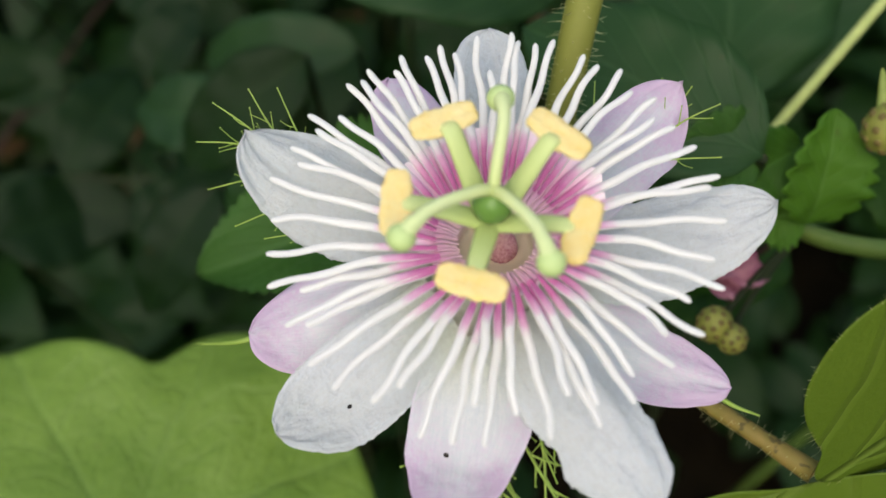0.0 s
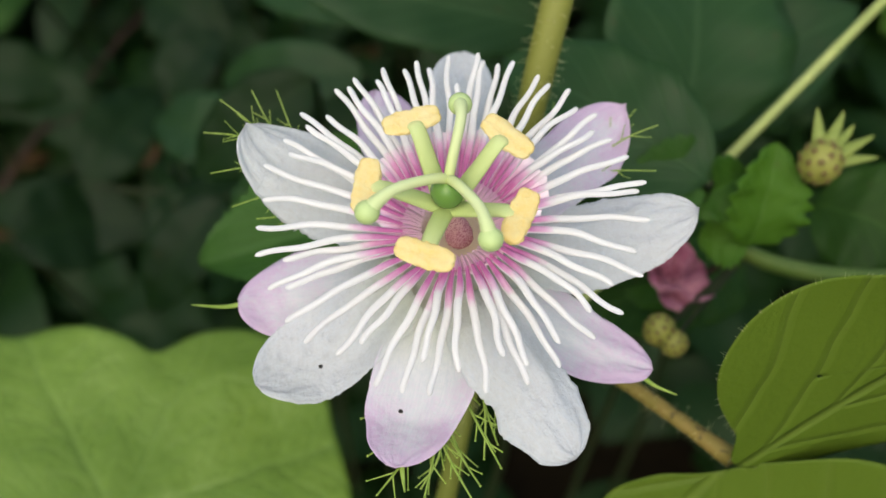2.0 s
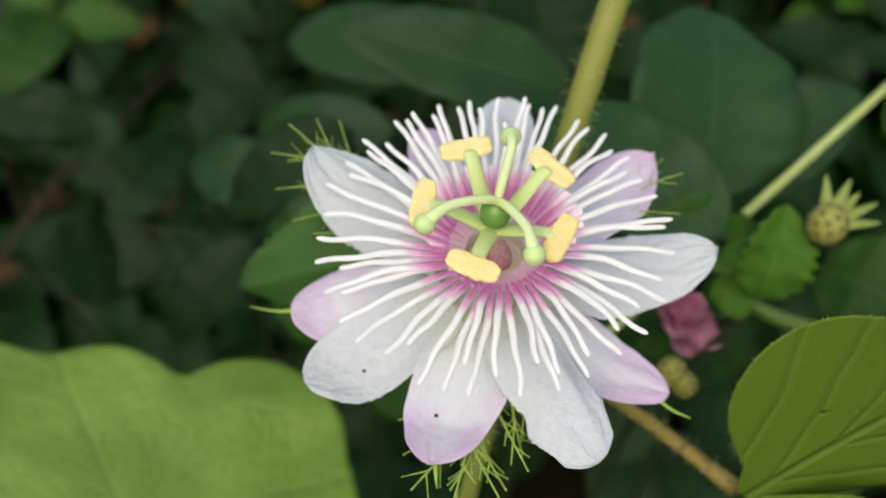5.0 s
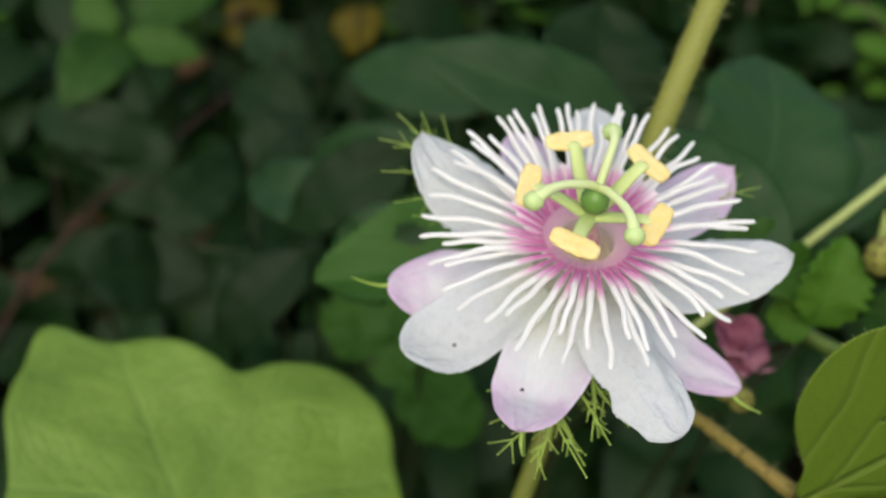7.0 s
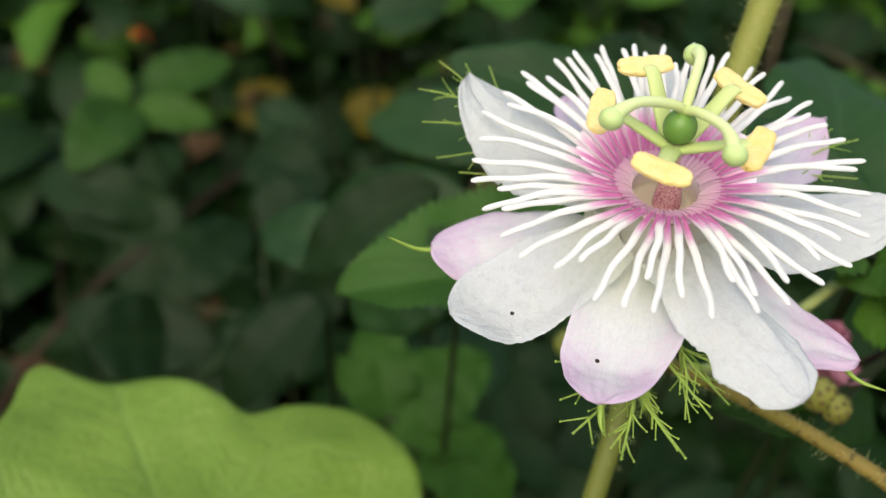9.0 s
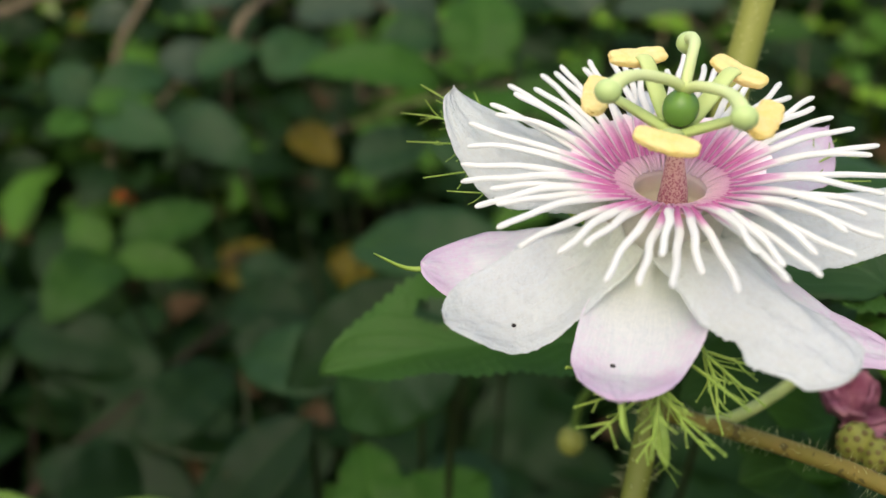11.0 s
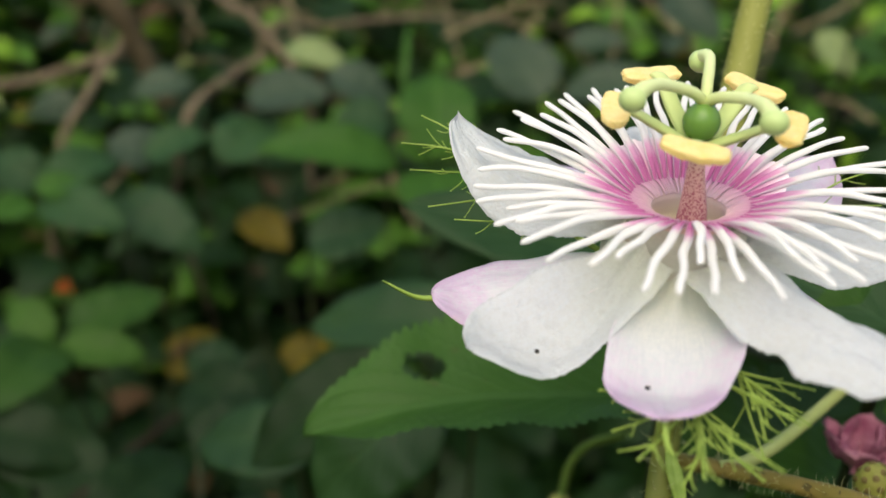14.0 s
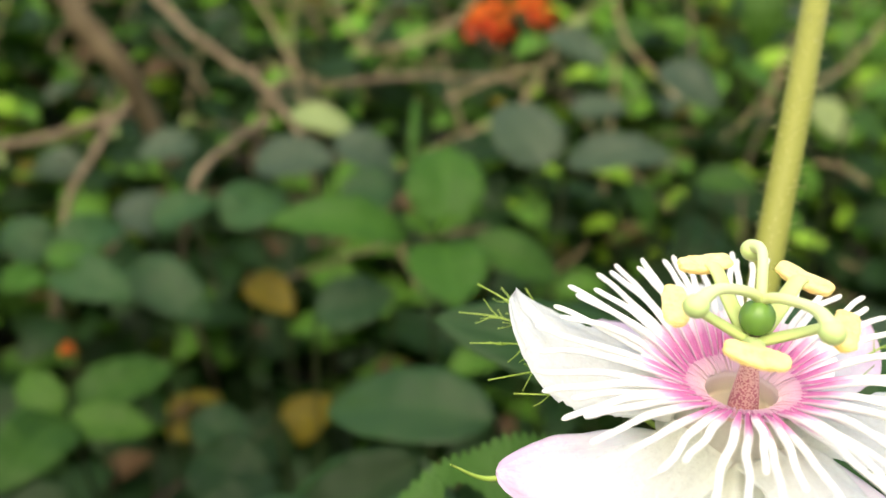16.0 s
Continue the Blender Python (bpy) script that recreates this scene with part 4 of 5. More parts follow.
def radial_material(name, dark, light, vein, count, relief, veining):
    """For lobed blades: u runs from the stalk to the edge, v round the circle."""
    m, nt, p = nodes_of(name)
    uv, u, v = uv_axes(nt)
    wob = noise_node(nt, 55.0, 2.0)
    turn = math_node(nt, "ADD", math_node(nt, "MULTIPLY", v, count), math_node(nt, "MULTIPLY", math_node(nt, "SUBTRACT", wob, 0.5), 0.25))
    saw = math_node(nt, "MULTIPLY", math_node(nt, "ABSOLUTE", math_node(nt, "SUBTRACT", math_node(nt, "FRACT", turn), 0.5)), math_node(nt, "ADD", u, 0.1))
    main = ramp(nt, saw, (0.0, 1.0), (0.012, 0.6), (0.035, 0.0))
    fan = math_node(nt, "ABSOLUTE", math_node(nt, "SUBTRACT", math_node(nt, "FRACT", turn), 0.5))
    run = math_node(nt, "ADD", math_node(nt, "SUBTRACT", math_node(nt, "MULTIPLY", u, 6.0), math_node(nt, "MULTIPLY", fan, 4.0)), math_node(nt, "MULTIPLY", wob, 0.8))
    lat = ramp(nt, math_node(nt, "ABSOLUTE", math_node(nt, "SUBTRACT", math_node(nt, "FRACT", run), 0.5)), (0.0, 0.55), (0.05, 0.3), (0.12, 0.0))
    lines = math_node(nt, "MAXIMUM", main, lat)
    patch = noise_node(nt, 40.0, 4.0, 0.6)
    fine = noise_node(nt, 1100.0, 3.0, 0.6)
    cells = nt.nodes.new("ShaderNodeTexVoronoi")
    cells.feature = "DISTANCE_TO_EDGE"
    cells.inputs["Scale"].default_value = 420.0
    nt.links.new(nt.nodes.new("ShaderNodeTexCoord").outputs["Object"], cells.inputs["Vector"])
    net = ramp(nt, cells.outputs["Distance"], (0.0, 0.0), (0.12, 1.0))
    col = mix_col(nt, ramp(nt, patch, (0.3, 0.0), (0.7, 1.0)), dark, light)
    col = mix_col(nt, math_node(nt, "MULTIPLY", fine, 0.3), col, dark)
    col = mix_col(nt, math_node(nt, "MULTIPLY", lines, veining), col, vein)
    spots = ramp(nt, noise_node(nt, 240.0, 2.0, 0.5), (0.73, 0.0), (0.78, 1.0))
    col = mix_col(nt, math_node(nt, "MULTIPLY", spots, 0.3), col, (0.12, 0.10, 0.03))
    nt.links.new(col, p.inputs["Base Color"])
    p.inputs["Roughness"].default_value = 0.5
    pucker = noise_node(nt, 190.0, 2.0, 0.5)
    h = math_node(nt, "ADD", math_node(nt, "ADD", math_node(nt, "MULTIPLY", math_node(nt, "SUBTRACT", 1.0, lines), veining * 3), math_node(nt, "MULTIPLY", pucker, 3.0)), math_node(nt, "ADD", math_node(nt, "MULTIPLY", net, 0.25), math_node(nt, "MULTIPLY", fine, 0.15)))
    nrm = bump(nt, p, h, relief, 0.0006)
    translucent(nt, p, mix_col(nt, 0.5, col, (0.2, 0.36, 0.03)), 0.25, nrm)
    return m


BROAD_BLADE = radial_material("blade_broad", (0.132, 0.232, 0.022), (0.178, 0.288, 0.033), (0.185, 0.295, 0.06), 7.0, 0.55, 0.30)
VINE_BLADE = leaf_material("blade_vine", (0.082, 0.135, 0.011), (0.120, 0.188, 0.018), (0.16, 0.22, 0.04), veins=4.5, relief=1.0, gloss=0.45, through_share=0.25, rot=0.25, rot_from=0.74)

# the lobed vine leaf: an upright blade and a fold that leans forward, both from the stalk's end
R_BASE = Vector((0.0436, 0.0426, 0.3951))
LOBES = (
    ((0.9785, 0.2060, 0.0), (-0.0416, 0.1974, 0.9794), (7.0, 15.0), (38.0, 30.0, 24.0, 20.0, 17.5, 16.0, 15.8, 16.0, 16.0, 15.6, 14.7, 13.8, 12.8, 12.0, 11.7, 12.3, 16.0, 16.5, 16.5, 18.0, 19.5, 22.5, 28.0, 35.0), 38.0),
    ((0.9887, -0.1336, 0.0683), (0.0, 0.4553, 0.8903), (-2.0, -15.0), (32.0, 32.0, 30.0, 25.2, 18.6, 14.6, 12.2, 11.7, 12.3, 13.0, 14.0, 14.5, 14.5, 14.0, 13.5, 14.0, 15.0, 16.0, 17.0, 18.0, 19.0, 21.0, 23.0, 25.0), -120.0),
)
vine_leaf = None
for ex, ey, (mx, my), radii, way in LOBES:
    ex, ey = Vector(ex), Vector(ey)
    fn = ex.cross(ey)
    bm, at = lobe_blade(R_BASE + (ex * mx + ey * my) * MM, ex, ey, fn, [r * MM for r in radii], 26, 144, 0.0, 0.0016, 0.0002, 3.0 + mx)
    uvl = bm.loops.layers.uv["UVMap"]
    run = ex * math.cos(radians(way)) + ey * math.sin(radians(way))
    across = fn.cross(run)
    for f in bm.faces:
        for lp in f.loops:
            q = lp.vert.co - R_BASE
            lp[uvl].uv = (q.dot(run) / 0.050, 0.5 + q.dot(across) / 0.034)
    if vine_leaf is None:
        vine_leaf, blade_at, leaf_n = part("leaf", bm, VINE_BLADE, vine, "hairy green lobed vine leaf"), at, fn
    else:
        part("lobe", bm, VINE_BLADE, vine_leaf, "paler folded lobe of the leaf")
bm = bmesh.new()
for i in range(120):
    v = rng.random()
    q = blade_at(1.0, v)
    o = (q - blade_at(0.96, v)).normalized()
    o = (o + leaf_n * rng.uniform(-0.5, 0.5)).normalized()
    tube(bm, [q - o * 0.0002, q + o * rng.uniform(0.0002, 0.0008)], 0.000018, 3)
part("hair", bm, HAIR, vine_leaf, "pale hairs along the leaf edge")
# fringed stipule at the node
bm = leaf_shape(bmesh.new(), (0.0114, 0.0640, 0.3905), (0.0139, 0.0600, 0.3838), 0.0019, (0.1, -0.9, 0.3), 16, 6, 0.0, 0.3, 0.06, 0.03, 1.0, 0.0003)
for i in range(14):
    a = Vector((0.0114, 0.0640, 0.3905)).lerp(Vector((0.0139, 0.0600, 0.3838)), 0.25 + 0.75 * i / 13)
    o = Vector((0.75 if i % 2 else -0.75, -0.25, rng.uniform(-1.1, -0.3))).normalized()
    strand(bm, a, a + o * rng.uniform(0.0016, 0.0030), 0.00009, Vector((0, 0, 0.0001)))
part("stipule", bm, BRACT, vine, "pointed fringed green stipule at the node")
tagged(vine, "hairy yellow-green passion vine with a lobed leaf", "vine")

# the broad pale leaf lower down
BROAD_RADII = [44, 44, 43.5, 44, 46.5, 47, 47, 46, 42.5, 36, 38.5, 42.5, 47.5, 51.5, 60, 53, 46.5, 40, 36, 35, 35, 36, 37, 38, 39, 40, 39, 36, 38, 40, 42, 43, 43, 44, 44, 44]
broad = new("broad_leaf_plant")
broad.location = (-0.060, 0.02, 0.0)
bl, _ = lobe_blade((-0.053, 0.052, 0.333), (1, 0, 0), (0, 1, 0), (0, 0, 1), [r * MM for r in BROAD_RADII], 30, 180, 0.0, 0.004, 0.0002, 5.0, 0.0012)
bl.transform(Matrix.Translation(-broad.location))
part("leaf", bl, BROAD_BLADE, broad, "broad pale green heart-shaped leaf")
bm = tube(bmesh.new(), curve([(0, 0, 0), (0.004, 0.012, 0.18), (0.007, 0.032, 0.3325)], 20), 0.0015, 8)
part("stem", bm, TWIG, broad)
tagged(broad, "broad pale green heart-shaped leaf on a thin stalk", "leaf plant")

# toothed leaf with an eaten hole
toothed = new("toothed_leaf_plant")
toothed.location = (0.02, 0.13, 0.0)
T_BASE, T_TIP = Vector((0.0137, 0.0956, 0.3808)), Vector((-0.0357, 0.0810, 0.3782))


def uneaten(u, v):
    return ((u - 0.64) / 0.065) ** 2 + ((v - 0.74 - 0.4 * (u - 0.64)) / 0.085) ** 2 > 1


tl = leaf_shape(bmesh.new(), T_BASE, T_TIP, 0.0265, (0.0, -0.25, 0.97), 150, 40, 0.10, 0.52, 0.05, 0.05, 2.0, 0.0, uneaten, 0.5, 30)
tl.transform(Matrix.Translation(-toothed.location))
part("leaf", tl, TOOTHED, toothed, "green toothed leaf with an eaten hole")
bm = tube(bmesh.new(), [q - toothed.location for q in curve([toothed.location, Vector((0.03, 0.125, 0.2)), T_BASE + Vector((0.006, 0.004, -0.006)), T_BASE], 24)], lambda u: 0.0018 - 0.0008 * u, 8)
part("stem", bm, SHOOT, toothed)
tagged(toothed, "toothed green leaf with a ragged eaten hole", "leaf plant")

# lobed weed below the flower: blades that spread from one node
weed = new("lobed_weed")
weed.location = (-0.024, 0.160, 0.0)
W_NODE = Vector((-0.0301, 0.1304, 0.2914))
for b, t, w, fold, notches in (
    (W_NODE, (-0.0391, 0.1503, 0.3081), 0.0195, 0.16, 3),
    (W_NODE, (-0.0464, 0.1410, 0.3007), 0.0120, 0.20, 2),
    (W_NODE + Vector((0.003, 0.001, 0.0)), (-0.0065, 0.1484, 0.3047), 0.0215, 0.12, 3),
    (W_NODE, (0.0008, 0.1317, 0.2874), 0.0140, 0.22, 3),
    (W_NODE + Vector((0.010, 0.0, -0.003)), (0.0074, 0.1237, 0.2748), 0.0240, 0.12, 3),
):
    bm = leaf_shape(bmesh.new(), b, t, w, (0.1, -0.5, 0.85), 48, 14, 0.16, fold, 0.08, 0.06, w * 700, 0.00015, notches=notches)
    bm.transform(Matrix.Translation(-weed.location))
    part("leaf", bm, FRESH, weed)
bm = tube(bmesh.new(), [q - weed.location for q in curve([weed.location, Vector((-0.028, 0.150, 0.17)), Vector((-0.0290, 0.1330, 0.275)), W_NODE, W_NODE + Vector((0.010, 0.0, -0.003))], 24)], lambda u: 0.0013 - 0.0006 * u, 7)
part("stem", bm, SHOOT, weed)
tagged(weed, "low green weed with lobed leaves spread from one node", "leaf plant")

# ---- lantana sprig with fruit beside the flower ----
sprig = new("lantana_sprig")
sprig.location = (0.15, 0.16, 0.0)


def local(bm, thing):
    bm.transform(Matrix.Translation(-thing.location))
    return bm


part("twig", local(tube(bmesh.new(), curve([(0.0185, 0.0655, 0.3880), (0.0222, 0.0665, 0.3886), (0.030, 0.0735, 0.3898), (0.047, 0.0918, 0.3933), (0.0777, 0.1249, 0.4019), (0.110, 0.160, 0.411)], 24), lambda u: 0.00085, 10), sprig), TWIG, sprig, "straight pale green twig")
part("stem", local(tube(bmesh.new(), curve([(0.15, 0.16, 0.0), (0.145, 0.14, 0.2), (0.115, 0.100, 0.365), (0.0769, 0.0807, 0.3837), (0.0546, 0.0821, 0.3865), (0.047, 0.0918, 0.3925)], 40), lambda u: 0.0022 - 0.001 * u, 10), sprig), GREENSTEM, sprig, "green lantana stem")
for b, t, w, m, teeth, fold in (
    ((0.0525, 0.0804, 0.391), (0.0542, 0.0891, 0.4048), 0.0125, SPRIG_LEAF, 0.20, 0.30),
    ((0.0524, 0.0814, 0.3917), (0.0452, 0.0822, 0.3895), 0.0090, SPRIG_LEAF, 0.20, 0.25),
    ((0.0703, 0.099, 0.3803), (0.0896, 0.0876, 0.383), 0.0200, GREEN, 0.06, 0.10),
    ((0.0452, 0.0868, 0.4000), (0.0325, 0.0855, 0.4008), 0.0110, TOOTHED, 0.12, 0.35),
    ((0.0514, 0.0888, 0.3979), (0.0404, 0.0831, 0.3957), 0.0100, FRESH, 0.08, 0.45),
):
    part("leaf", local(leaf_shape(bmesh.new(), b, t, w, (0.1, -0.6, 0.75), 60, 16, teeth * 1.15, fold, 0.08, 0.06, w * 900, 0.00015, notches=7), sprig), m, sprig)
tagged(sprig, "lantana sprig with a straight pale twig and small toothed leaves", "shrub")


def fruit(name, centre, r, label, calyx=None, axis=(0, 0, 1)):
    """A knobbly green fruit head with brown pits."""
    c = Vector(centre)
    thing = new(name)
    thing.location = c
    bm = blob(bmesh.new(), (0, 0, 0), r, r, r * 1.15, 20, 16)
    part("fruit_head", bm, BERRY, thing)
    pits = bmesh.new()
    for i in range(40):
        z = 1 - 2 * (i + 0.5) / 40
        a = i * 2.39996
        n = Vector((math.sqrt(1 - z * z) * math.cos(a), math.sqrt(1 - z * z) * math.sin(a), z))
        q = Vector((n.x * r, n.y * r, n.z * r * 1.15))
        m = n.to_track_quat("Z", "Y").to_matrix()
        blob(pits, q, r * 0.19, r * 0.19, r * 0.06, 8, 5, m)
    tagged(part("pit", pits, PIT, thing, "brown pits"), kind="stuff")
    if calyx:
        for d, ln in calyx:
            d = Vector(d).normalized()
            s = d * r * 0.8
            bm = bmesh.new()
            tube(bm, curve([s, s + d * ln * 0.5, s + d * ln], 8), lambda u: r * 0.42 * (1 - u) ** 0.8 + 0.0001, 7, 0.5)
            part("calyx_lobe", bm, CALYX, thing, "pointed green calyx lobe")
    return tagged(thing, label, "fruit")


fruit("lantana_fruit", (0.0594, 0.0853, 0.4054), 0.0031, "green knobbly lantana fruit head with pointed calyx lobes", (((-0.1, 0.75, 0.55), 0.0055), ((0.35, 0.7, 0.5), 0.0058), ((0.8, 0.35, 0.3), 0.0062), ((0.95, 0.1, 0.1), 0.006), ((0.6, 0.6, 0.4), 0.005)))
fruit("lantana_fruit", (0.0380, 0.0662, 0.3876), 0.0024, "green knobbly lantana fruit head above the hairy leaf stalk")
fruit("lantana_fruit", (0.0400, 0.0640, 0.3876), 0.0020, "small green lantana fruit head")
fs = new("fruit_stalk")
part("stalk", tube(bmesh.new(), curve([(0.038, 0.0665, 0.3850), (0.0445, 0.074, 0.382), (0.056, 0.085, 0.3850)], 12), 0.0006, 7), SHOOT, fs)
part("stalk", tube(bmesh.new(), curve([(0.0405, 0.0650, 0.3865), (0.0455, 0.073, 0.382), (0.056, 0.085, 0.3850)], 12), 0.0005, 7), SHOOT, fs)
tagged(fs, "thin green stalks that carry the fruit heads", "stalk")


def floret_petal(bm, c, d, ln, w, curl, seed):
    d = Vector(d).normalized()
    side = d.cross(Vector((0.1, 0.2, 1))).normalized()
    n = side.cross(d)

    def at(u, v):
        s = (v - 0.5) * 2
        ww = w / 2 * (0.35 + 0.65 * smooth(0, 0.6, u)) * (math.sqrt(max(0, 1 - ((u - 0.6) / 0.4) ** 2)) if u > 0.6 else 1)
        return Vector(c) + d * ln * u + side * s * ww + n * (curl * ln * u * u + 0.35 * ww * s * s + 0.28 * ln * noise.noise((u * 3.5 + seed, s * 2.5, seed)))

    return sheet(10, 8, at, bm, 0.0001)


pink = new("pink_blossom")
pink.location = (0.0420, 0.0795, 0.3826)
for i in range(9):
    a = i * 2.4
    el = (0.9, 0.3, -0.4)[i % 3]
    part("floret", floret_petal(bmesh.new(), (0, 0, -0.0005), (math.cos(a), math.sin(a), el), 0.0060 + 0.0007 * (i % 2), 0.0058, 0.45, i * 1.7), PINK, pink, "wilted pink floret")
part("stalk", tube(bmesh.new(), curve([(0, 0, 0), (0.004, 0.002, -0.004), (0.0123, 0.005, 0.0008)], 8), 0.0006, 7), REDBARK, pink)
tagged(pink, "wilted pink lantana blossom", "flower")

bud = new("flower_bud")
bud.location = (0.008, 0.1132, 0.3455)
part("bud", blob(bmesh.new(), (0, 0, 0), 0.0027, 0.0027, 0.0031, 16, 12), BERRY, bud)
part("stalk", tube(bmesh.new(), curve([(0, 0, 0.003), (0.0006, 0.0, 0.010), (0.003, -0.003, 0.0165), (0.0075, -0.010, 0.0235)], 12), 0.0008, 7), GREENSTEM, bud)
tagged(bud, "small brownish green bud hanging from the vine", "bud")

# ---- distance: dry branches, red blossoms, undergrowth ----
def branch(knots, r, mat, label, name="dry_branch"):
    thing = new(name)
    pts = curve(knots, 26)
    pts = [q + Vector((noise.noise(q * 25), noise.noise(q * 25 + Vector((9, 0, 0))), noise.noise(q * 25 + Vector((0, 7, 0))))) * r * 1.5 for q in pts]
    part("limb", tube(bmesh.new(), pts, lambda u: r * (1.1 - 0.5 * u), 9), mat, thing)
    for k, i in enumerate((5, 10, 15)):
        q = pts[i]
        d = (pts[i + 1] - q).normalized()
        o = Vector((math.sin(k * 2.3 + q.x * 50), 0.4, 0.7 * math.cos(k * 1.7 + q.y * 40)))
        e = q + (d * 0.8 + o * 0.7).normalized() * (0.03 + 0.012 * k)
        part("side_twig", tube(bmesh.new(), curve([q, q.lerp(e, 0.5) + Vector((0, 0, 0.004)), e], 8), lambda u: r * 0.30 * (1 - 0.6 * u), 6), mat, thing)
    return tagged(thing, label, "branch", "dry branches")


DRY = "bare dry brown branch in the bush"
branch([(-0.42, 0.75, 0.50), (-0.233, 0.632, 0.394), (-0.133, 0.546, 0.349), (-0.118, 0.57, 0.26), (-0.11, 0.62, 0.0)], 0.0033, BARK, DRY)
branch([(-0.20, 0.70, 0.10), (-0.175, 0.65, 0.335), (-0.13, 0.66, 0.358), (-0.07, 0.69, 0.366), (-0.011, 0.711, 0.368), (0.03, 0.73, 0.366)], 0.0026, BARK, DRY)
branch([(-0.45, 0.50, 0.27), (-0.315, 0.53, 0.316), (-0.251, 0.563, 0.337), (-0.235, 0.575, 0.345)], 0.0037, BARK, DRY)
branch([(-0.245, 0.568, 0.352), (-0.256, 0.494, 0.291), (-0.262, 0.50, 0.20), (-0.26, 0.66, 0.0)], 0.0026, BARK, DRY)
branch([(-0.40, 0.70, 0.52), (-0.309, 0.605, 0.407), (-0.231, 0.57, 0.332), (-0.20, 0.75, 0.0)], 0.0098, OLDBARK, "dark leaning branch in the bush")
branch([(-0.145, 0.52, 0.355), (-0.154, 0.489, 0.347), (-0.162, 0.43, 0.332), (-0.17, 0.46, 0.25), (-0.18, 0.66, 0.0)], 0.0027, BARK, DRY)
branch([(-0.24, 0.22, 0.10), (-0.21, 0.261, 0.154), (-0.18, 0.306, 0.18), (-0.12, 0.38, 0.22)], 0.0018, REDBARK, "thin reddish brown twig low in the shade")
branch([(-0.30, 0.20, 0.0), (-0.25, 0.24, 0.06), (-0.15, 0.30, 0.12)], 0.0018, REDBARK, "thin reddish brown twig low in the shade")


def blossom(centre, r, low, high, label, count=26):
    thing = new("lantana_blossom")
    thing.location = centre
    for i in range(count):
        z = 1 - 1.35 * (i + 0.5) / count
        a = i * 2.39996
        n = Vector((math.sqrt(max(0, 1 - z * z)) * math.cos(a), math.sqrt(max(0, 1 - z * z)) * math.sin(a), z))
        bm = bmesh.new()
        t = n.orthogonal().normalized()
        for k in range(4):
            d = t.copy()
            d.rotate(Matrix.Rotation(k * math.pi / 2 + i, 3, n))
            floret_petal(bm, n * r * 0.85, d + n * 0.35, r * 0.30, r * 0.30, 0.1, i + k * 0.3)
        part("floret", bm, high if z > 0.25 else low, thing)
    foot = Vector((0.02, 0.02, -centre[2]))
    part("stalk", tube(bmesh.new(), curve([(0, 0, r * 0.5), (0.004, 0.004, -0.06), foot], 14), 0.0015, 7), SHOOT, thing)
    return tagged(thing, label, "flower", "lantana blossoms")


blossom((-0.010, 0.815, 0.399), 0.024, RED, ORANGE, "round red and orange lantana blossom among leaves")
blossom((0.027, 0.834, 0.409), 0.023, RED, ORANGE, "round orange lantana blossom among leaves")
blossom((-0.227, 0.424, 0.232), 0.005, RED, ORANGE, "small orange lantana blossom in the shade", 10)
blossom((0.20, 0.86, 0.42), 0.015, YELLOW, YELLOW, "small yellow blossom further back", 12)

rng = random.Random(21)


def undergrowth(name, mat, count, centre, reach, size, label, lean=0.6, cap=9.0, inner=0.0):
    """Many leaves in one mesh, thick as a hedge, thinning out unevenly at its edge."""
    bm = bmesh.new()
    made = 0
    while made < count:
        a = rng.uniform(0, 6.283)
        d = reach * math.sqrt(rng.random())
        x, y = centre[0] + d * math.cos(a), centre[1] + d * math.sin(a)
        edge = reach * (0.80 + 0.35 * noise.noise((math.cos(a) * 1.5, math.sin(a) * 1.5, reach)))
        gap = math.hypot(x, y - 0.06)
        if d > edge or gap < inner * (1 + 0.3 * noise.noise((math.cos(a) * 2, math.sin(a) * 2, 3.0))):
            continue
        far = math.hypot(x * 0.75, y - 0.02)
        roof = 0.10 + 0.42 * smooth(0.15, 1.1, far) + 0.05 * noise.noise((x * 6, y * 6, 0.0)) + 0.35 * smooth(0.9, 2.4, far) * (1 + 0.6 * noise.noise((x, y, 5.0)))
        if y < 0.12 and far < 0.7:
            roof = min(roof, 0.20)
        z = min(roof, cap) * rng.uniform(0.2, 1.0) ** 0.6
        turn = rng.uniform(0, 6.283)
        ln = size * rng.uniform(0.6, 1.25)
        b = Vector((x, y, z))
        t = b + Vector((math.cos(turn), math.sin(turn), rng.uniform(-0.6, 0.3))) * ln
        leaf_shape(bm, b, t, ln * rng.uniform(0.5, 0.65), (rng.uniform(-lean, lean), rng.uniform(-lean, lean) - 0.35, 1), 8, 4, 0.0, 0.2, 0.12, 0.08, made * 0.37)
        made += 1
    ob = part(name, bm, mat)
    return tagged(ob, label, "undergrowth", kind="stuff")


# The gloom of these two layers is partly in the leaf colour itself.
undergrowth("undergrowth_dark", DEEP_SHADE, 2600, (-0.05, 0.42), 0.62, 0.050, "dense undergrowth of oval leaves with shade put into their green", inner=0.17)
undergrowth("undergrowth_shade", DEEP_SHADE, 900, (-0.05, 0.2), 0.65, 0.055, "leaves near the ground with deep shade put into their colour", cap=0.16)
undergrowth("undergrowth_green", LIT_GREEN, 2600, (0.0, 0.85), 0.95, 0.045, "green undergrowth of oval leaves", inner=0.42)
undergrowth("undergrowth_fresh", LIT_FRESH, 620, (0.0, 1.0), 0.75, 0.034, "bright green leaves at the back of the bush", inner=0.58)
undergrowth("undergrowth_young", LIT_YOUNG, 620, (-0.12, 1.0), 0.75, 0.026, "small yellow-green leaves at the back of the bush", inner=0.6)
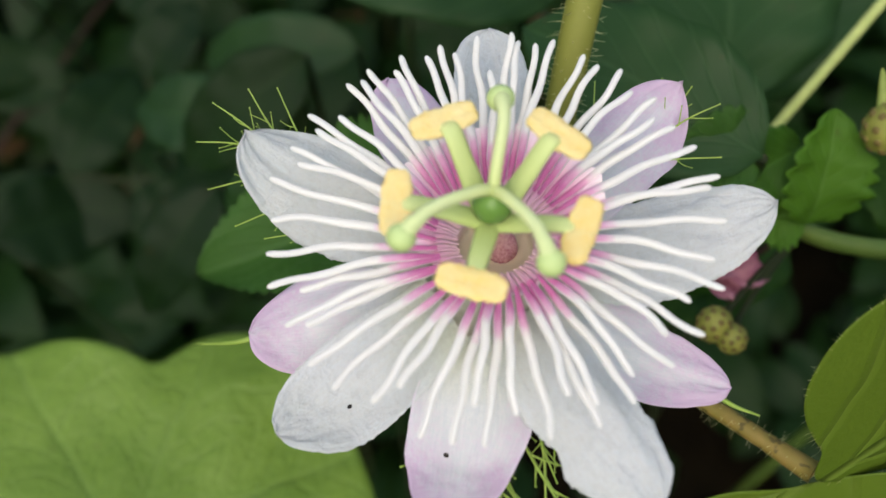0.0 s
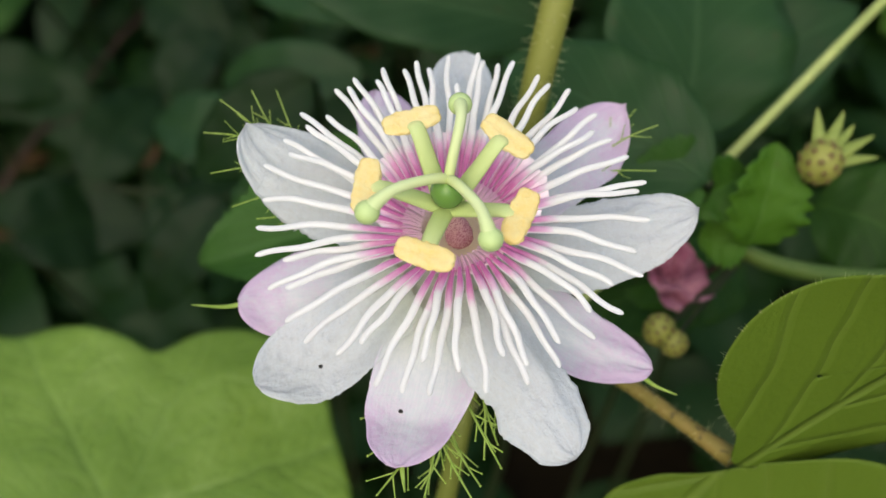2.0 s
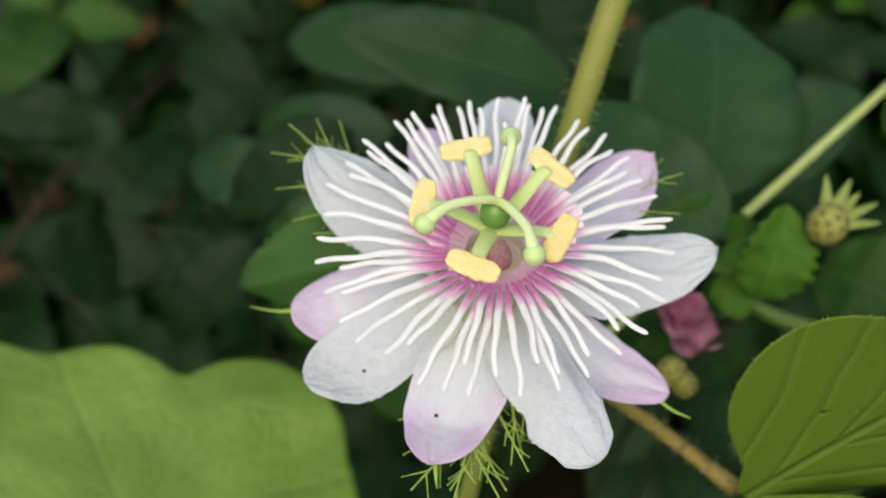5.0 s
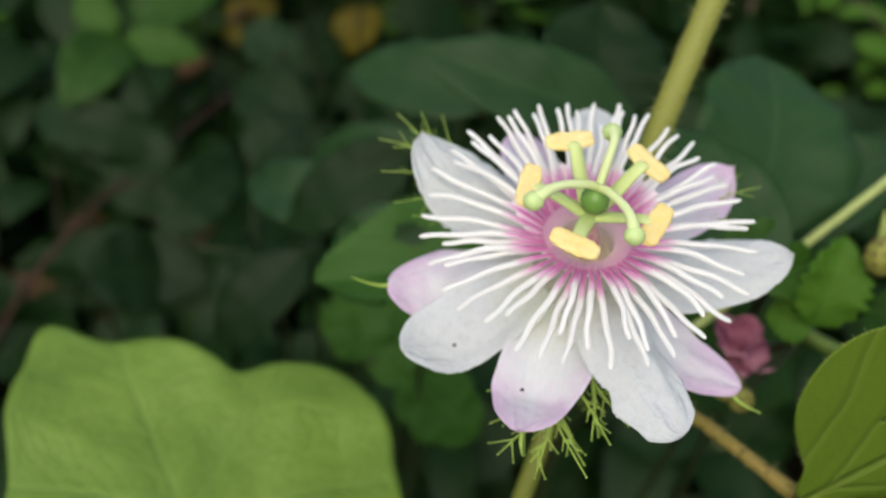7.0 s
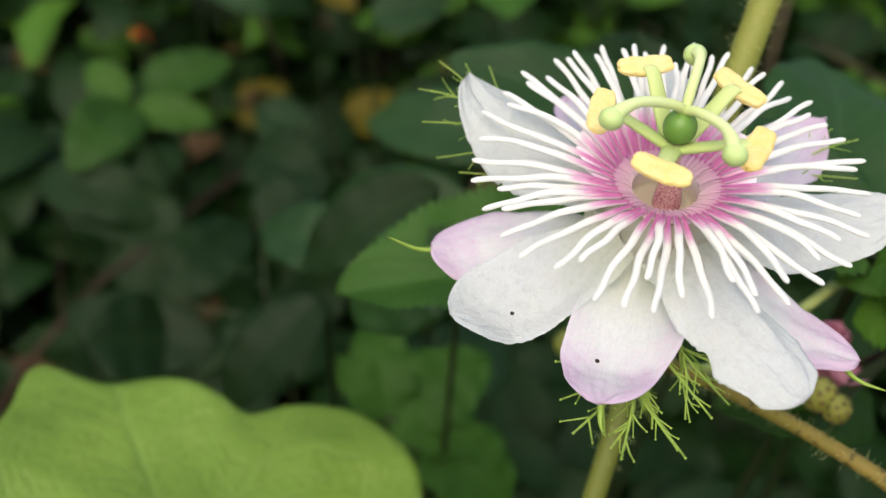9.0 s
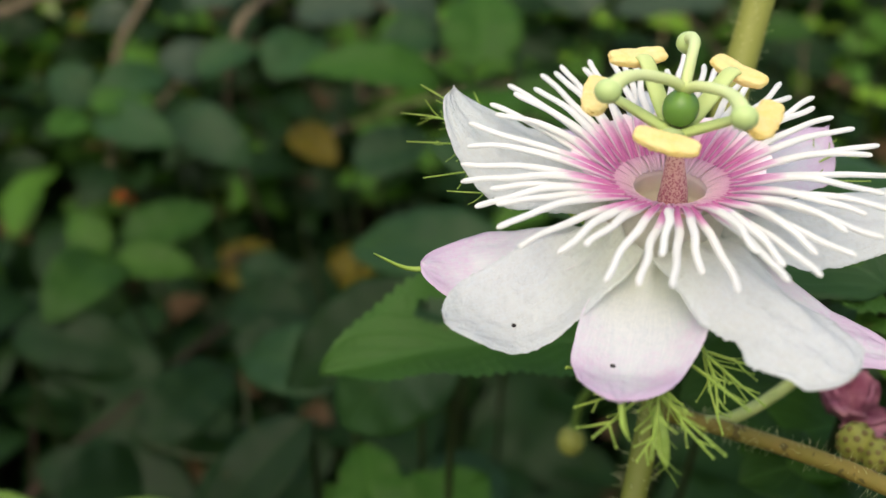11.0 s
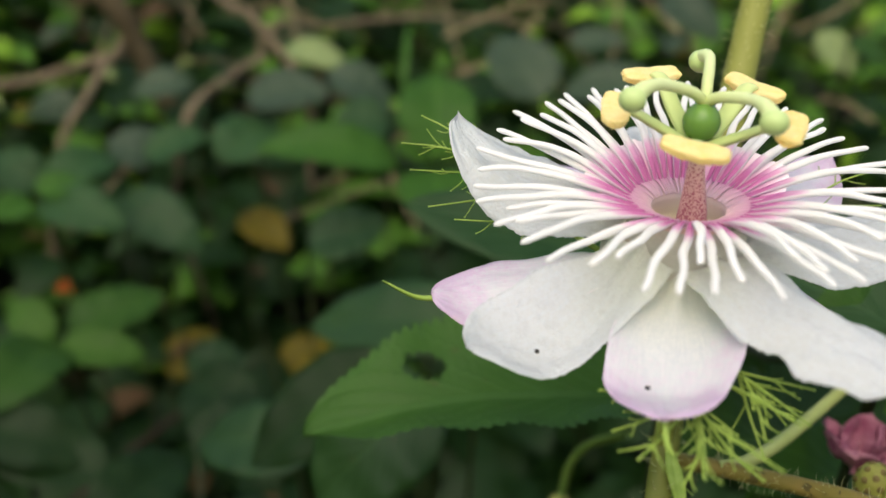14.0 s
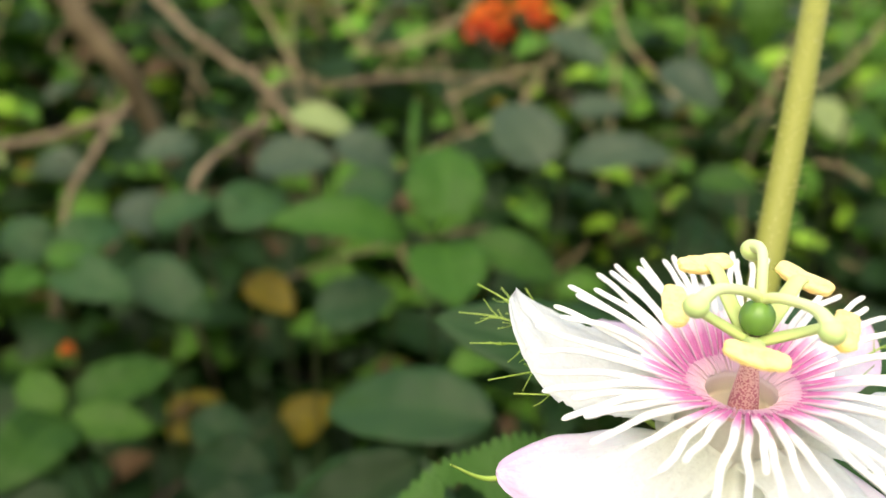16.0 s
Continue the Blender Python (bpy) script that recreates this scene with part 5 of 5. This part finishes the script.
undergrowth("undergrowth_dusty", GREY, 300, (0.05, 0.85), 0.65, 0.040, "leaves in the bush greyed by sky sheen in their colour", inner=0.45)
undergrowth("undergrowth_straw", PALE, 560, (-0.42, 0.82), 0.42, 0.022, "small pale yellow-green leaves among dry twigs", inner=0.55)
undergrowth("undergrowth_litter", YELLOW, 50, (0.0, 0.8), 0.6, 0.030, "scattered yellowed leaves in the undergrowth", inner=0.5)
undergrowth("undergrowth_withered", BROWN, 420, (-0.10, 0.62), 0.55, 0.030, "withered brown leaves caught in the bush", inner=0.26)
# Nothing opens to the sun here; the brightness is in the leaf colour.
undergrowth("undergrowth_sunny", LIT_YOUNG, 1200, (-0.45, 0.82), 0.45, 0.024, "small yellow-green leaves with bright daylight put into their colour", inner=0.55)
undergrowth("undergrowth_light", LIT_YOUNG, 900, (0.42, 0.85), 0.45, 0.028, "light green leaves beside the vine", inner=0.55)
undergrowth("undergrowth_bleached", PALE, 150, (0.45, 0.85), 0.42, 0.020, "bleached leaves among the greenery", inner=0.55)
bm = bmesh.new()
for i in range(220):
    q = Vector((rng.uniform(-0.62, 0.55), rng.uniform(0.55, 0.95), rng.uniform(0.16, 0.50)))
    d = Vector((rng.uniform(-1, 1), rng.uniform(-0.4, 0.4), rng.uniform(-0.7, 1.0))).normalized()
    ln = rng.uniform(0.04, 0.13)
    tube(bm, curve([q, q + d * ln * 0.5 + Vector((rng.uniform(-1, 1), 0, rng.uniform(-1, 1))) * ln * 0.15, q + d * ln], 6), rng.uniform(0.0005, 0.0013), 5)
tagged(part("straw_tangle", bm, STRAW), "tangle of pale straw-coloured dead stems in the bush", "undergrowth", kind="stuff")
bm = bmesh.new()
for i in range(110):
    q = Vector((rng.uniform(-0.65, 0.5), rng.uniform(0.50, 1.2), rng.uniform(0.10, 0.48)))
    d = Vector((rng.uniform(-1, 1), rng.uniform(-0.5, 0.5), rng.uniform(-0.6, 0.9))).normalized()
    ln = rng.uniform(0.05, 0.16)
    tube(bm, curve([q, q + d * ln * 0.5 + Vector((rng.uniform(-1, 1), 0, rng.uniform(-1, 1))) * ln * 0.12, q + d * ln], 6), rng.uniform(0.0006, 0.0015), 5)
tagged(part("twig_tangle", bm, BARK), "tangle of thin dry brown twigs in the bush", "undergrowth", kind="stuff")
undergrowth("undergrowth_far", LIT_GREEN, 6000, (0.0, 0.6), 4.6, 0.11, "ring of green bushes round the spot", inner=0.75)
